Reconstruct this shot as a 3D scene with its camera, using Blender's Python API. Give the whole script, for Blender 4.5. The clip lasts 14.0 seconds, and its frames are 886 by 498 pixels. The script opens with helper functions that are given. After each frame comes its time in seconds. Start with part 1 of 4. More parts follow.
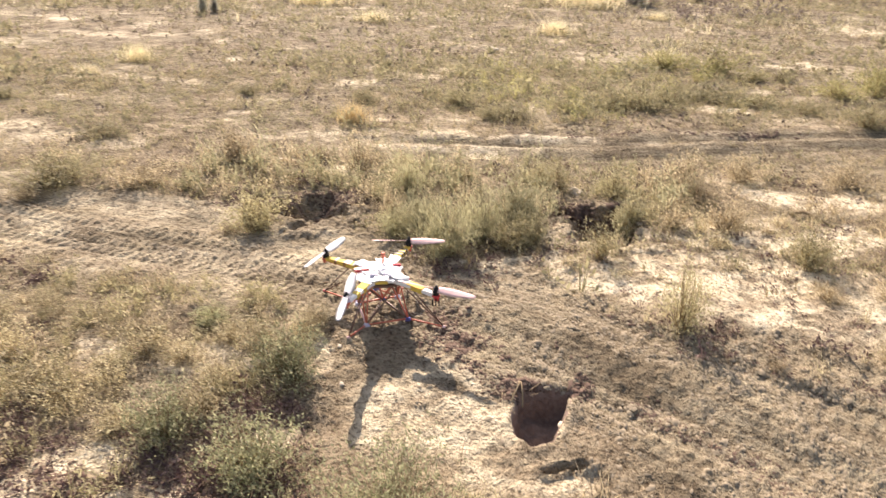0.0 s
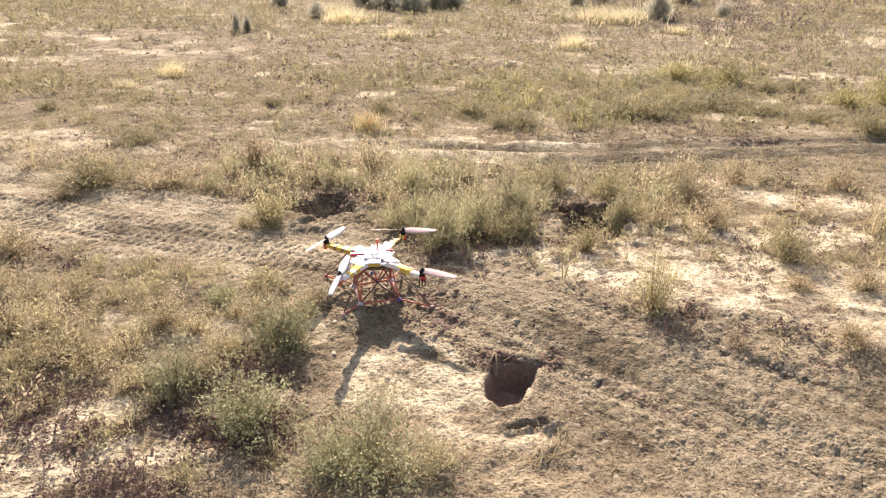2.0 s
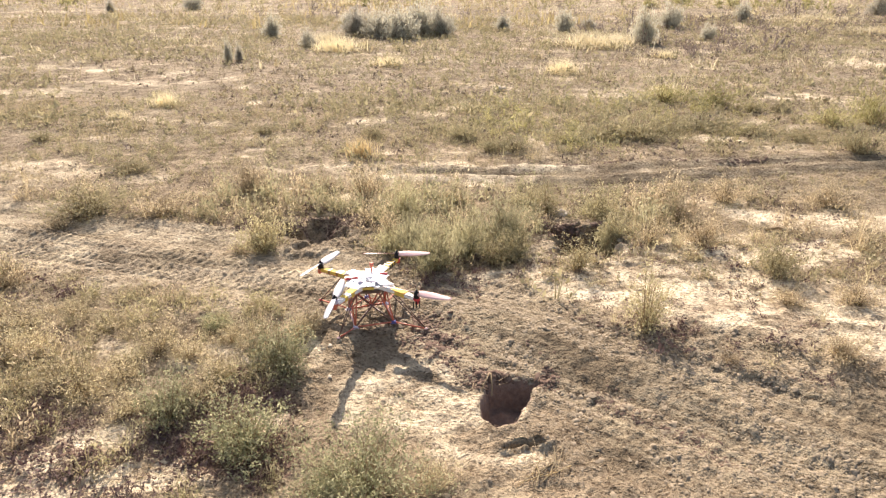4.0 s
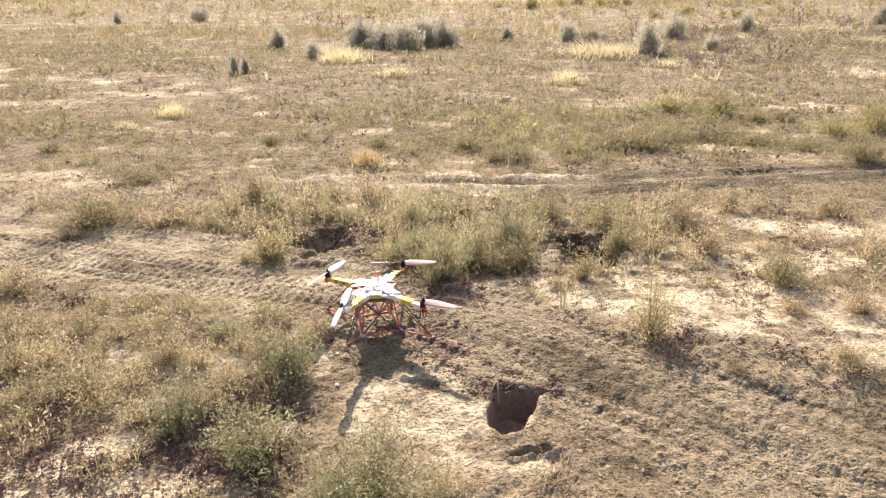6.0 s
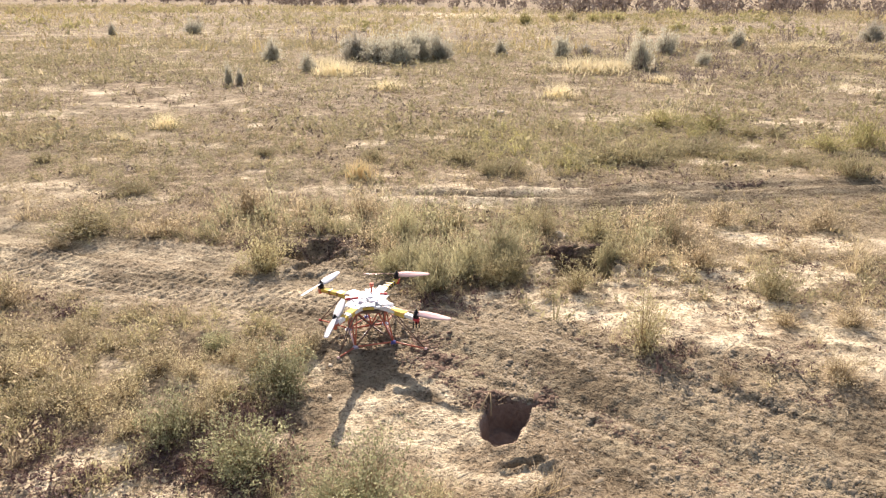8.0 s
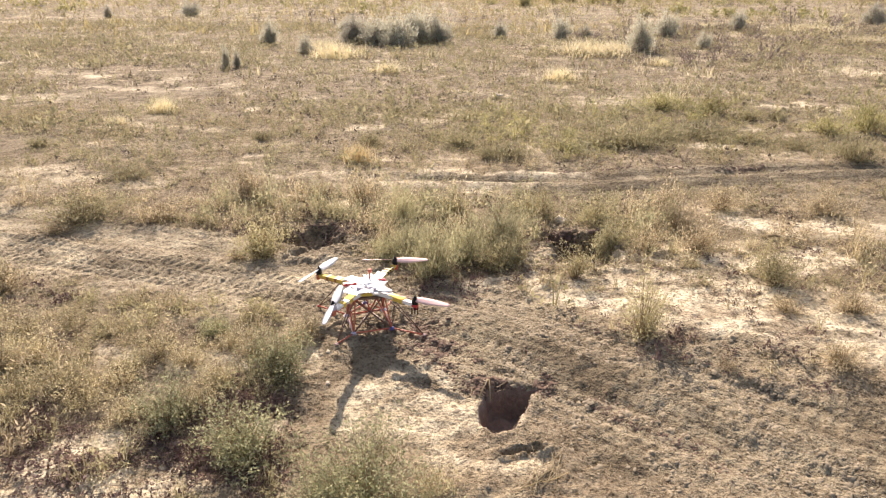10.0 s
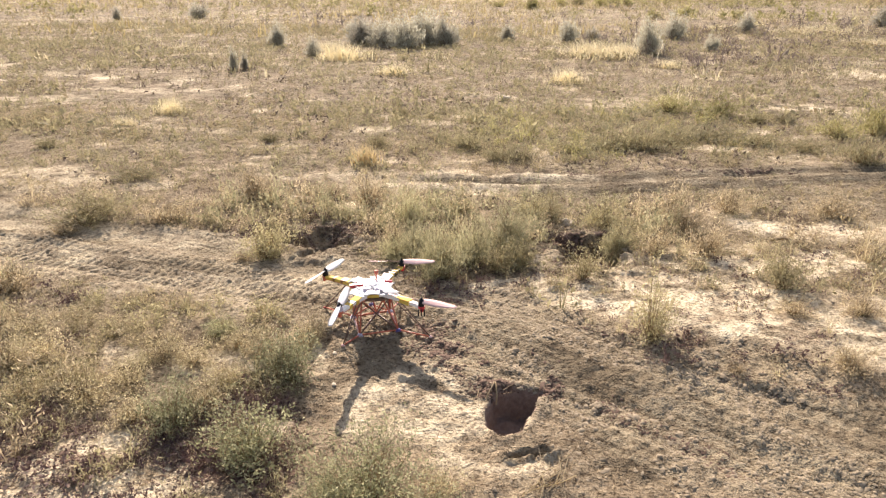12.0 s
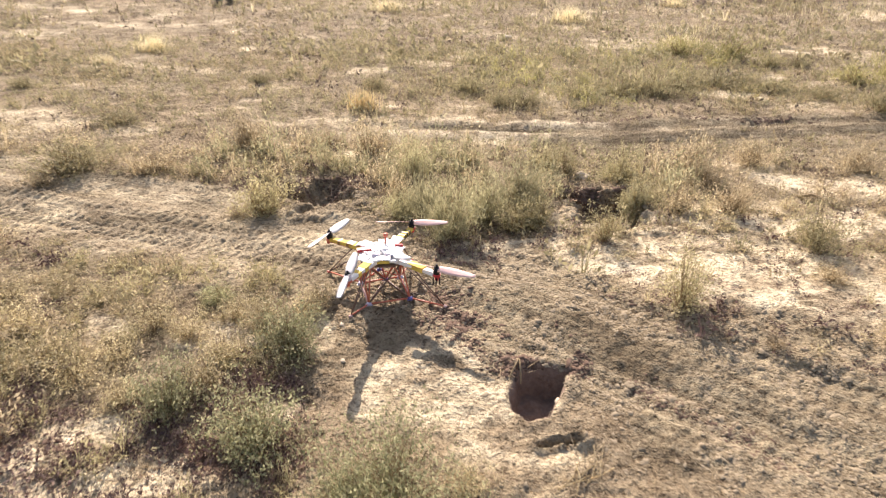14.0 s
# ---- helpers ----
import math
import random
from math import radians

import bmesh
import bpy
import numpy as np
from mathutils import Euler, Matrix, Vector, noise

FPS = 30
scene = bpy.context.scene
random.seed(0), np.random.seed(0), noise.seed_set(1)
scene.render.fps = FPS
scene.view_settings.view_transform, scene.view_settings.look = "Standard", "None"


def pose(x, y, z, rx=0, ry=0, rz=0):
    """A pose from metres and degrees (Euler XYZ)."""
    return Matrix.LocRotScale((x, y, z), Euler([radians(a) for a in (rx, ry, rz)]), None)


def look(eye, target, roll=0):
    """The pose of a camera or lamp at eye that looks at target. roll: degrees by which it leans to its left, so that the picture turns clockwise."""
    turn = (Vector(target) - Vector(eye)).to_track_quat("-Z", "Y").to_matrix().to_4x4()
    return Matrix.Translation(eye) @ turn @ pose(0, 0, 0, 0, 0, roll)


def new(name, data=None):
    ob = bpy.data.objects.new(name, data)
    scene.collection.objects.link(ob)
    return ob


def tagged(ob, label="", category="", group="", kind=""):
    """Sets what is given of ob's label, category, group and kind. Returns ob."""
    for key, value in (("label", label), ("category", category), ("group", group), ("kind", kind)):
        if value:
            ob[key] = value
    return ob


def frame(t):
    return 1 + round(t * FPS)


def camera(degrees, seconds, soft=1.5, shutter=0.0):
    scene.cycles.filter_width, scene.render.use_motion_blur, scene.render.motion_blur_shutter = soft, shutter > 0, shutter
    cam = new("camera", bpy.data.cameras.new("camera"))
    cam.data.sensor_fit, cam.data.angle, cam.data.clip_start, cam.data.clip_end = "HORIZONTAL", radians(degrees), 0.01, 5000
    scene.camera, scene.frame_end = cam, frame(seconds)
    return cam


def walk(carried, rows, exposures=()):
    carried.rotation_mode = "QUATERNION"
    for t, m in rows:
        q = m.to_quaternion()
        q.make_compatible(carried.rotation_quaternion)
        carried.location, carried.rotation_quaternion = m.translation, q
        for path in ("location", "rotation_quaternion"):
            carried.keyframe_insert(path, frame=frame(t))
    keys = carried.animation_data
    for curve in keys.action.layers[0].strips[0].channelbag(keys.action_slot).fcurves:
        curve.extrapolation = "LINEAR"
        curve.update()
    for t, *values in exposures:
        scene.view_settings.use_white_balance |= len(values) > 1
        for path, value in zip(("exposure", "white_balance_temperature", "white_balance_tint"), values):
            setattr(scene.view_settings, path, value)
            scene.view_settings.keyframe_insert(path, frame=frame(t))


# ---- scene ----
cam = camera(64.4, 14.0, soft=1.25, shutter=0.45)
PATH = [
    (0, (-0.115, 0.818, 1.48), (-0.049, 2.622, 0.618), 2.1),
    (0.033, (-0.111, 0.8143, 1.494), (-0.0547, 2.618, 0.631), 2.1),
    (0.1, (-0.103, 0.807, 1.522), (-0.066, 2.61, 0.657), 2.1),
    (0.2, (-0.12, 0.793, 1.526), (-0.102, 2.593, 0.654), 1.8),
    (0.3, (-0.112, 0.755, 1.521), (0.038, 2.545, 0.641), 4.2),
    (0.4, (-0.083, 0.718, 1.52), (0.112, 2.496, 0.626), 4.9),
    (0.5, (-0.019, 0.68, 1.503), (0.09, 2.473, 0.624), 3.4),
    (0.6, (-0.017, 0.708, 1.464), (0.007, 2.516, 0.61), 2.2),
    (0.8, (-0.011, 0.63, 1.458), (-0.013, 2.475, 0.685), 1.9),
    (1, (0.043, 0.556, 1.475), (0.043, 2.394, 0.686), 1.7),
    (1.5, (0.071, 0.557, 1.468), (0.021, 2.391, 0.673), 0.9),
    (2, (0.077, 0.534, 1.475), (0.043, 2.359, 0.656), 1.0),
    (4.5, (0.077, 0.494, 1.476), (0.059, 2.35, 0.731), 0.1),
    (5, (0.069, 0.484, 1.478), (0.039, 2.339, 0.731), 0.1),
    (5.5, (0.064, 0.483, 1.479), (0.022, 2.341, 0.738), 0.1),
    (6, (0.07, 0.48, 1.48), (0.041, 2.343, 0.753), 0.0),
    (6.5, (0.069, 0.478, 1.481), (0.043, 2.345, 0.765), -0.0),
    (7, (0.063, 0.488, 1.474), (0.041, 2.357, 0.763), 0.4),
    (7.5, (0.065, 0.474, 1.479), (0.049, 2.348, 0.779), 0.5),
    (7.7, (0.066, 0.471, 1.477), (0.056, 2.348, 0.787), 0.5),
    (10, (0.069, 0.495, 1.477), (0.063, 2.355, 0.742), 0.5),
    (10.5, (0.063, 0.501, 1.477), (0.042, 2.363, 0.747), 0.1),
    (11, (0.063, 0.497, 1.484), (0.042, 2.357, 0.75), 0.1),
    (11.5, (0.065, 0.502, 1.478), (0.045, 2.363, 0.745), 0.0),
    (12, (0.067, 0.503, 1.471), (0.043, 2.365, 0.742), 0.5),
    (12.5, (0.068, 0.5, 1.473), (0.054, 2.361, 0.742), 0.5),
    (13, (0.062, 0.508, 1.48), (0.048, 2.369, 0.745), 0.2),
    (13.5, (0.033, 0.568, 1.475), (0.039, 2.402, 0.675), 0.8),
    (13.7, (0.002, 0.632, 1.46), (0.025, 2.445, 0.617), 1.7),
    (13.8, (0.0, 0.675, 1.455), (0.011, 2.484, 0.602), 1.6),
    (13.9, (-0.027, 0.711, 1.449), (-0.024, 2.514, 0.585), 1.3),
    (13.967, (-0.041, 0.751, 1.4523), (-0.0307, 2.548, 0.575), 1.3),
    (14, (-0.048, 0.771, 1.454), (-0.034, 2.565, 0.57), 1.3),
]
walk(cam, [(t, look(eye, target, roll)) for t, eye, target, roll in PATH],
     exposures=[(0, 0.96, 7190, 19), (0.5, 0.83, 7190, 19), (1.0, 0.83, 7190, 19), (1.5, 0.90, 7190, 19), (5, 0.94, 7190, 19), (6.3, 0.89, 7190, 19), (7, 0.82, 7190, 19), (11, 0.80, 7190, 19), (13.5, 0.82, 7190, 19), (14, 0.92, 7190, 19)])

# ---- world, sun ----
SUN_ELEV, SUN_AZ = radians(34.5), radians(-11.5)          # azimuth from +y, minus: towards -x
sun_from = Vector((math.sin(SUN_AZ) * math.cos(SUN_ELEV), math.cos(SUN_AZ) * math.cos(SUN_ELEV), math.sin(SUN_ELEV)))
sun = new("sun", bpy.data.lights.new("sun", "SUN"))
sun.data.energy, sun.data.angle, sun.data.color = 4.9, radians(0.53), (1.0, 0.93, 0.83)
sun.matrix_world = look((0, 0, 30), Vector((0, 0, 30)) - sun_from)

world = bpy.data.worlds.new("sky")
scene.world = world
world.use_nodes = True
sky = world.node_tree.nodes.new("ShaderNodeTexSky")
sky.sky_type, sky.sun_disc = "NISHITA", False
sky.sun_elevation, sky.sun_rotation = SUN_ELEV, SUN_AZ
sky.air_density, sky.dust_density = 1.0, 1.2
haze = world.node_tree.nodes.new("ShaderNodeHueSaturation")      # a pale, slightly hazy sky
haze.inputs["Saturation"].default_value = 0.82
world.node_tree.links.new(sky.outputs[0], haze.inputs["Color"])
world.node_tree.links.new(haze.outputs[0], world.node_tree.nodes["Background"].inputs[0])
world.node_tree.nodes["Background"].inputs[1].default_value = 0.113

# ---- ground form ----
def lattice(ix, iy, seed):
    h = (ix.astype(np.int64) * 374761393 + iy.astype(np.int64) * 668265263 + seed * 974634777) & 0xFFFFFFFF
    h = ((h ^ (h >> 13)) * 1274126177) & 0xFFFFFFFF
    h = h ^ (h >> 16)
    return (h & 0xFFFF) / 65535.0


def value_noise(x, y, seed=0):
    """Smooth noise from 0 to 1."""
    fx, fy = np.floor(x), np.floor(y)
    u, v = x - fx, y - fy
    u, v = u * u * (3 - 2 * u), v * v * (3 - 2 * v)
    a, b = lattice(fx, fy, seed), lattice(fx + 1, fy, seed)
    c, d = lattice(fx, fy + 1, seed), lattice(fx + 1, fy + 1, seed)
    return (a * (1 - u) + b * u) * (1 - v) + (c * (1 - u) + d * u) * v


def fbm(x, y, octaves, seed=0):
    total, amp, norm = 0.0, 1.0, 0.0
    for k in range(octaves):
        total = total + amp * value_noise(x * 2 ** k + 13.7 * k, y * 2 ** k - 7.3 * k, seed + k)
        norm, amp = norm + amp, amp * 0.5
    return total / norm


def smooth(a, b, v):
    t = np.clip((v - a) / (b - a), 0, 1)
    return t * t * (3 - 2 * t)


TRACK = [(-40.0, 18.0), (-18.0, 9.0), (-9.0, 6.2), (-6.0, 5.6), (-4.0, 4.95), (-2.66, 4.46), (-1.5, 4.05), (-0.82, 3.8), (-0.05, 3.42), (0.31, 3.2), (0.56, 3.0), (0.92, 2.76), (1.25, 2.53), (1.55, 2.33), (2.4, 1.6), (3.6, 0.2), (6.0, -3.5), (9.0, -9.0), (14.0, -20.0), (24.0, -45.0)]
FAR_TRACK = [(-0.9, 5.55), (-0.3, 5.56), (0.9, 5.56), (2.3, 5.85), (3.6, 6.05), (6.0, 6.1), (9.0, 5.6), (16.0, 3.5), (40.0, -6.0)]
# bare pale sand: x, y, radius along x, radius along y, turn in degrees
SAND = [(0.25, 3.63, 0.62, 0.17, -12), (0.45, 3.70, 0.35, 0.09, -12), (0.80, 3.62, 0.3, 0.09, -18), (1.12, 3.64, 0.75, 0.46, -25), (1.85, 3.30, 0.75, 0.42, -30), (1.7, 4.1, 0.5, 0.3, -10),
        (-0.62, 4.98, 0.55, 0.09, -4), (0.2, 5.53, 0.65, 0.11, 0), (0.7, 5.85, 0.7, 0.08, 0), (-1.07, 2.43, 0.13, 0.06, 5), (-0.87, 2.24, 0.16, 0.07, 0), (-1.22, 2.12, 0.22, 0.10, 0), (-1.3, 2.3, 0.15, 0.06, 0), (-1.26, 3.0, 0.14, 0.07, 0), (-0.57, 2.52, 0.1, 0.06, 20), (-0.5, 2.95, 0.07, 0.1, 0), (-0.9, 2.95, 0.2, 0.1, 0), (2.6, 4.6, 0.6, 0.2, -10), (-5.15, 11.0, 0.26, 0.2, 0), (-2.54, 9.57, 0.14, 0.13, 0), (-2.12, 8.52, 0.22, 0.16, 0), (-7.35, 12.28, 0.35, 0.35, 0), (-6.42, 10.66, 0.25, 0.26, 0), (0.7, 9.6, 0.1, 0.22, 0), (0.14, 8.18, 0.2, 0.14, 0), (2.35, 6.9, 0.24, 0.17, 0), (2.71, 6.91, 0.13, 0.15, 0), (3.16, 7.64, 0.13, 0.1, 0), (4.37, 9.01, 0.6, 0.3, 0), (6.74, 12.28, 0.6, 0.44, 0), (-1.06, 5.21, 0.26, 0.09, 0), (-0.56, 5.04, 0.16, 0.1, 0), (-0.47, 6.27, 0.1, 0.09, 0), (1.85, 5.01, 0.2, 0.12, 0), (2.05, 4.76, 0.28, 0.1, 0), (2.06, 4.12, 0.26, 0.19, 0), (4.17, 7.41, 0.26, 0.2, 0), (-1.54, 6.33, 0.13, 0.06, 0), (0.26, 3.71, 0.2, 0.06, 0), (1.0, 48.0, 4.6, 4.5, 0), (-16.0, 52.0, 9.0, 2.5, 12)]
# thinner sand with soil showing through
THIN_SAND = [(-0.04, 2.58, 0.28, 0.22, 5), (0.20, 2.35, 0.36, 0.13, 0), (0.02, 2.72, 0.12, 0.1, 30)]
# hollows: x, y, radius along x, radius along y, turn in degrees, depth, how much longer the near slope is
PITS = [(0.335, 2.405, 0.072, 0.020, 8, 0.045, 1.0), (-0.70, 4.43, 0.22, 0.12, 8, 0.085, 2.2), (0.83, 4.27, 0.20, 0.20, -5, 0.2, 2.0)]

# the burrow's mouth, corner by corner, clockwise
BURROW = [(0.222, 2.772), (0.330, 2.812), (0.425, 2.775), (0.312, 2.530), (0.250, 2.508), (0.190, 2.565)]
# tyre passes: distance from the middle of the track, half width, how far along the lug pattern starts
PASSES = [(-0.36, 0.085, 0.0), (-0.17, 0.10, 0.37), (0.05, 0.095, 0.71), (0.25, 0.10, 0.18), (0.43, 0.07, 0.55)]


def burrow(x, y):
    """Metres outside the burrow's mouth (minus: inside)."""
    out = np.full(np.shape(x), -1.0)
    for (ax, ay), (bx, by) in zip(BURROW, BURROW[1:] + BURROW[:1]):
        ll = math.hypot(bx - ax, by - ay)
        out = np.maximum(out, ((y - ay) * (bx - ax) - (x - ax) * (by - ay)) / ll)
    return out + 0.022 * (fbm(x * 14, y * 14, 3, 57) - 0.5)


def along(x, y, line):
    """Distance along a line of points, and to its left side (plus) or right side (minus)."""
    best, s_at, d_at, done = np.full(np.shape(x), 1e9), np.zeros(np.shape(x)), np.zeros(np.shape(x)), 0.0
    for (ax, ay), (bx, by) in zip(line, line[1:]):
        lx, ly = bx - ax, by - ay
        ll = math.hypot(lx, ly)
        t = np.clip(((x - ax) * lx + (y - ay) * ly) / ll ** 2, 0, 1)
        dx, dy = x - ax - t * lx, y - ay - t * ly
        d = np.hypot(dx, dy)
        near = d < best
        best = np.where(near, d, best)
        s_at = np.where(near, done + t * ll, s_at)
        d_at = np.where(near, d * np.sign(lx * dy - ly * dx), d_at)
        done += ll
    return s_at, d_at


def oval(x, y, cx, cy, rx, ry, turn, near=1.0):
    c, s = math.cos(radians(turn)), math.sin(radians(turn))
    dx, dy = x - cx, y - cy
    across = dy * c - dx * s
    return np.hypot((dx * c + dy * s) / rx, np.where(across < 0, across / near, across) / ry)


def zones(x, y):
    """How much of the track, of bare pale sand and of the far track lies at a place, each 0 to 1."""
    wob = fbm(x * 3.1, y * 3.1, 3, 11) - 0.5
    s, d = along(x, y, TRACK)
    track = 1 - smooth(0.36, 0.5, np.abs(d + 0.35 * wob) + 0.09 * (d > 0) * smooth(-0.3, 0.2, x))
    s2, d2 = along(x, y, FAR_TRACK)
    far = (1 - smooth(0.2, 0.42, np.abs(d2 + 0.35 * wob))) * smooth(-0.9, 0.1, x)
    pale = np.zeros(np.shape(x))
    for cx, cy, rx, ry, turn in SAND:
        pale = np.maximum(pale, 1 - smooth(0.72, 1.12, oval(x, y, cx, cy, rx, ry, turn) + 1.5 * wob))
    for cx, cy, rx, ry, turn in THIN_SAND:
        pale = np.maximum(pale, 0.8 * (1 - smooth(0.5, 1.15, oval(x, y, cx, cy, rx, ry, turn) + 1.9 * wob)))
    spots = smooth(0.62, 0.70, fbm(x * 1.3 + 40, y * 2.4, 4, 15)) * smooth(4.2, 6.0, y) * (1 - smooth(25, 60, y))
    pale = np.maximum(pale, 0.62 * spots)
    pale = pale * smooth(0.25, 0.39, fbm(x * 7, y * 10, 4, 17))
    for cx, cy, rx, ry, turn, _, near in PITS:
        pale = pale * smooth(0.7, 1.05, oval(x, y, cx, cy, rx, ry, turn, near))
    pale = pale * smooth(-0.01, 0.012, burrow(x, y))
    worn_flat = 0.42 * track * smooth(0.1, -0.7, x) * smooth(0.3, 0.55, fbm(x * 3, y * 9, 3, 19))
    return track, np.maximum(pale * (1 - 0.75 * track), worn_flat), far, s, d, s2, d2


def height(x, y):
    x, y = np.asarray(x, float), np.asarray(y, float)
    track, pale, far, s, d, s2, d2 = zones(x, y)
    dist = np.hypot(x, y - 3)
    h = 0.05 * (fbm(x * 0.5, y * 0.5, 3, 3) - 0.5) * smooth(1.5, 5, dist)
    h = h + 0.5 * (fbm(x * 0.07, y * 0.07, 2, 5) - 0.5) * smooth(9, 40, dist)
    # a low crest under the track, falling towards the near side
    h = h + 0.055 * np.exp(-((y - 3.22 + 0.12 * x) / 0.42) ** 2) * np.exp(-((x - 0.1) / 1.3) ** 4)
    # bank of sand beyond the track
    h = h + 0.03 * smooth(0.4, 0.55, d) * (1 - smooth(1.2, 2.0, d)) * smooth(0.1, 0.6, x)
    # rough, clodded soil
    rough = 0.6 - 0.10 * track * smooth(-0.5, 0.2, x) - 0.20 * track * smooth(-0.2, -0.8, x) - 0.12 * pale
    close = 1 - smooth(3, 7, dist)
    h = h + rough * ((0.034 - 0.016 * track) * (fbm(x * 5.2, y * 5.2, 3, 21) - 0.5) + 0.020 * (fbm(x * 16, y * 16, 2, 31) - 0.5) * (0.3 + 0.7 * close)
                     + 0.023 * (value_noise(x * 33, y * 33, 37) - 0.5) * close * (1 - 0.3 * track * smooth(0.15, -0.55, x))) * (1 - 0.6 * smooth(10, 40, dist))
    # ruts and lug prints of the tyres
    west = smooth(0.15, -0.55, x)
    smear = smooth(0.30, 0.52, fbm(s * 1.3, d * 5.0, 2, 41))
    smear = np.maximum(smear, 0.75 * west)
    for mid_d, half, start in PASSES:
        e = (d - mid_d + 0.03 * (fbm(s * 0.7, s * 0 + 10 * mid_d, 2, 45) - 0.5)) / half
        wave = np.sin(2 * math.pi * (s / 0.056 + start + 0.30 * np.abs(e) + 0.5 * (e > 0)))
        lug = smooth(-0.25, 0.55, wave) * (1 - smooth(0.75, 1.0, np.abs(e))) * smooth(0.03, 0.16, np.abs(e))
        h = h + track * (0.0046 + 0.0057 * west) * (1 - 0.75 * west * (mid_d > 0.1)) * smear * (lug - 0.5 * (np.abs(e) < 1))
    h = h + track * ((0.026 - 0.010 * west) * (fbm(s * 0.9, d * 14, 3, 43) - 0.5) + 0.012 * np.cos(2 * math.pi * d / 0.42) - 0.008)
    h = h + far * (0.022 * np.cos(2 * math.pi * d2 / 0.3) - 0.012 + 0.05 * (fbm(s2 * 0.9, d2 * 11, 3, 47) - 0.5))
    # dug hollows with small rims
    for cx, cy, rx, ry, turn, deep, near in PITS:
        o = oval(x, y, cx, cy, rx, ry, turn, near) + ((0.8 if near > 1 or deep < 0.1 else 0.3) + 0.3 * near) * (fbm(x * 9, y * 9, 4, 51) - 0.5) + (0.6 if near > 1 or deep < 0.1 else 0.16) * (fbm(x * 30, y * 30, 2, 53) - 0.5)
        h = h - deep * (1 - smooth(0.35, 1.05, o)) + 0.016 * np.exp(-((o - 1.2) / 0.25) ** 2)
    # the burrow: steep walls, an uneven floor and a low ledge on the east side
    b = burrow(x, y)
    inside = 1 - smooth(-0.022, 0.004, b)
    ledge = smooth(0.33, 0.40, x + 0.25 * (2.7 - y))
    h = h - inside * (0.130 - 0.045 * ledge + 0.05 * (fbm(x * 11, y * 11, 2, 59) - 0.5)) + 0.008 * np.exp(-((b - 0.02) / 0.02) ** 2)
    return h
# ---- end of ground form ----

# ---- materials ----
def material(name):
    m = bpy.data.materials.new(name)
    m.use_nodes = True
    nt = m.node_tree
    return m, nt, nt.nodes["Principled BSDF"]


def node(nt, kind, **kw):
    n = nt.nodes.new(kind)
    for k, v in kw.items():
        n.inputs[k].default_value = v
    return n


def ramp(nt, src, stops):
    r = nt.nodes.new("ShaderNodeValToRGB")
    while len(r.color_ramp.elements) < len(stops):
        r.color_ramp.elements.new(0.5)
    for e, (p, c) in zip(r.color_ramp.elements, stops):
        e.position, e.color = p, (*c, 1)
    nt.links.new(src, r.inputs[0])
    return r.outputs[0]


def mix(nt, fac, a, b, blend="MIX"):
    m = nt.nodes.new("ShaderNodeMix")
    m.data_type, m.blend_type = "RGBA", blend
    for sock, v in ((m.inputs[0], fac), (m.inputs[6], a), (m.inputs[7], b)):
        if isinstance(v, bpy.types.NodeSocket):
            nt.links.new(v, sock)
        else:
            sock.default_value = v if isinstance(v, (int, float)) else (*v, 1)
    return m.outputs[2]


def noise_out(nt, scale, detail=4.0, rough=0.6, coords=None):
    n = node(nt, "ShaderNodeTexNoise", Scale=scale, Detail=detail, Roughness=rough)
    if coords is not None:
        nt.links.new(coords, n.inputs["Vector"])
    return n.outputs["Fac"]


def plain(name, colour, rough=0.5, metal=0.0, vary=0.15, scale=40.0, bump=0.1):
    """A paint, plastic or metal with fine grain and slight wear."""
    m, nt, b = material(name)
    co = nt.nodes.new("ShaderNodeTexCoord").outputs["Object"]
    n = noise_out(nt, scale, 5, 0.6, co)
    dark = tuple(c * (1 - vary) for c in colour)
    light = tuple(min(1, c * (1 + vary)) for c in colour)
    nt.links.new(ramp(nt, n, [(0.3, dark), (0.7, light)]), b.inputs["Base Color"])
    b.inputs["Roughness"].default_value, b.inputs["Metallic"].default_value = rough, metal
    bu = node(nt, "ShaderNodeBump", Strength=bump, Distance=0.001)
    nt.links.new(n, bu.inputs["Height"])
    nt.links.new(bu.outputs[0], b.inputs["Normal"])
    return m


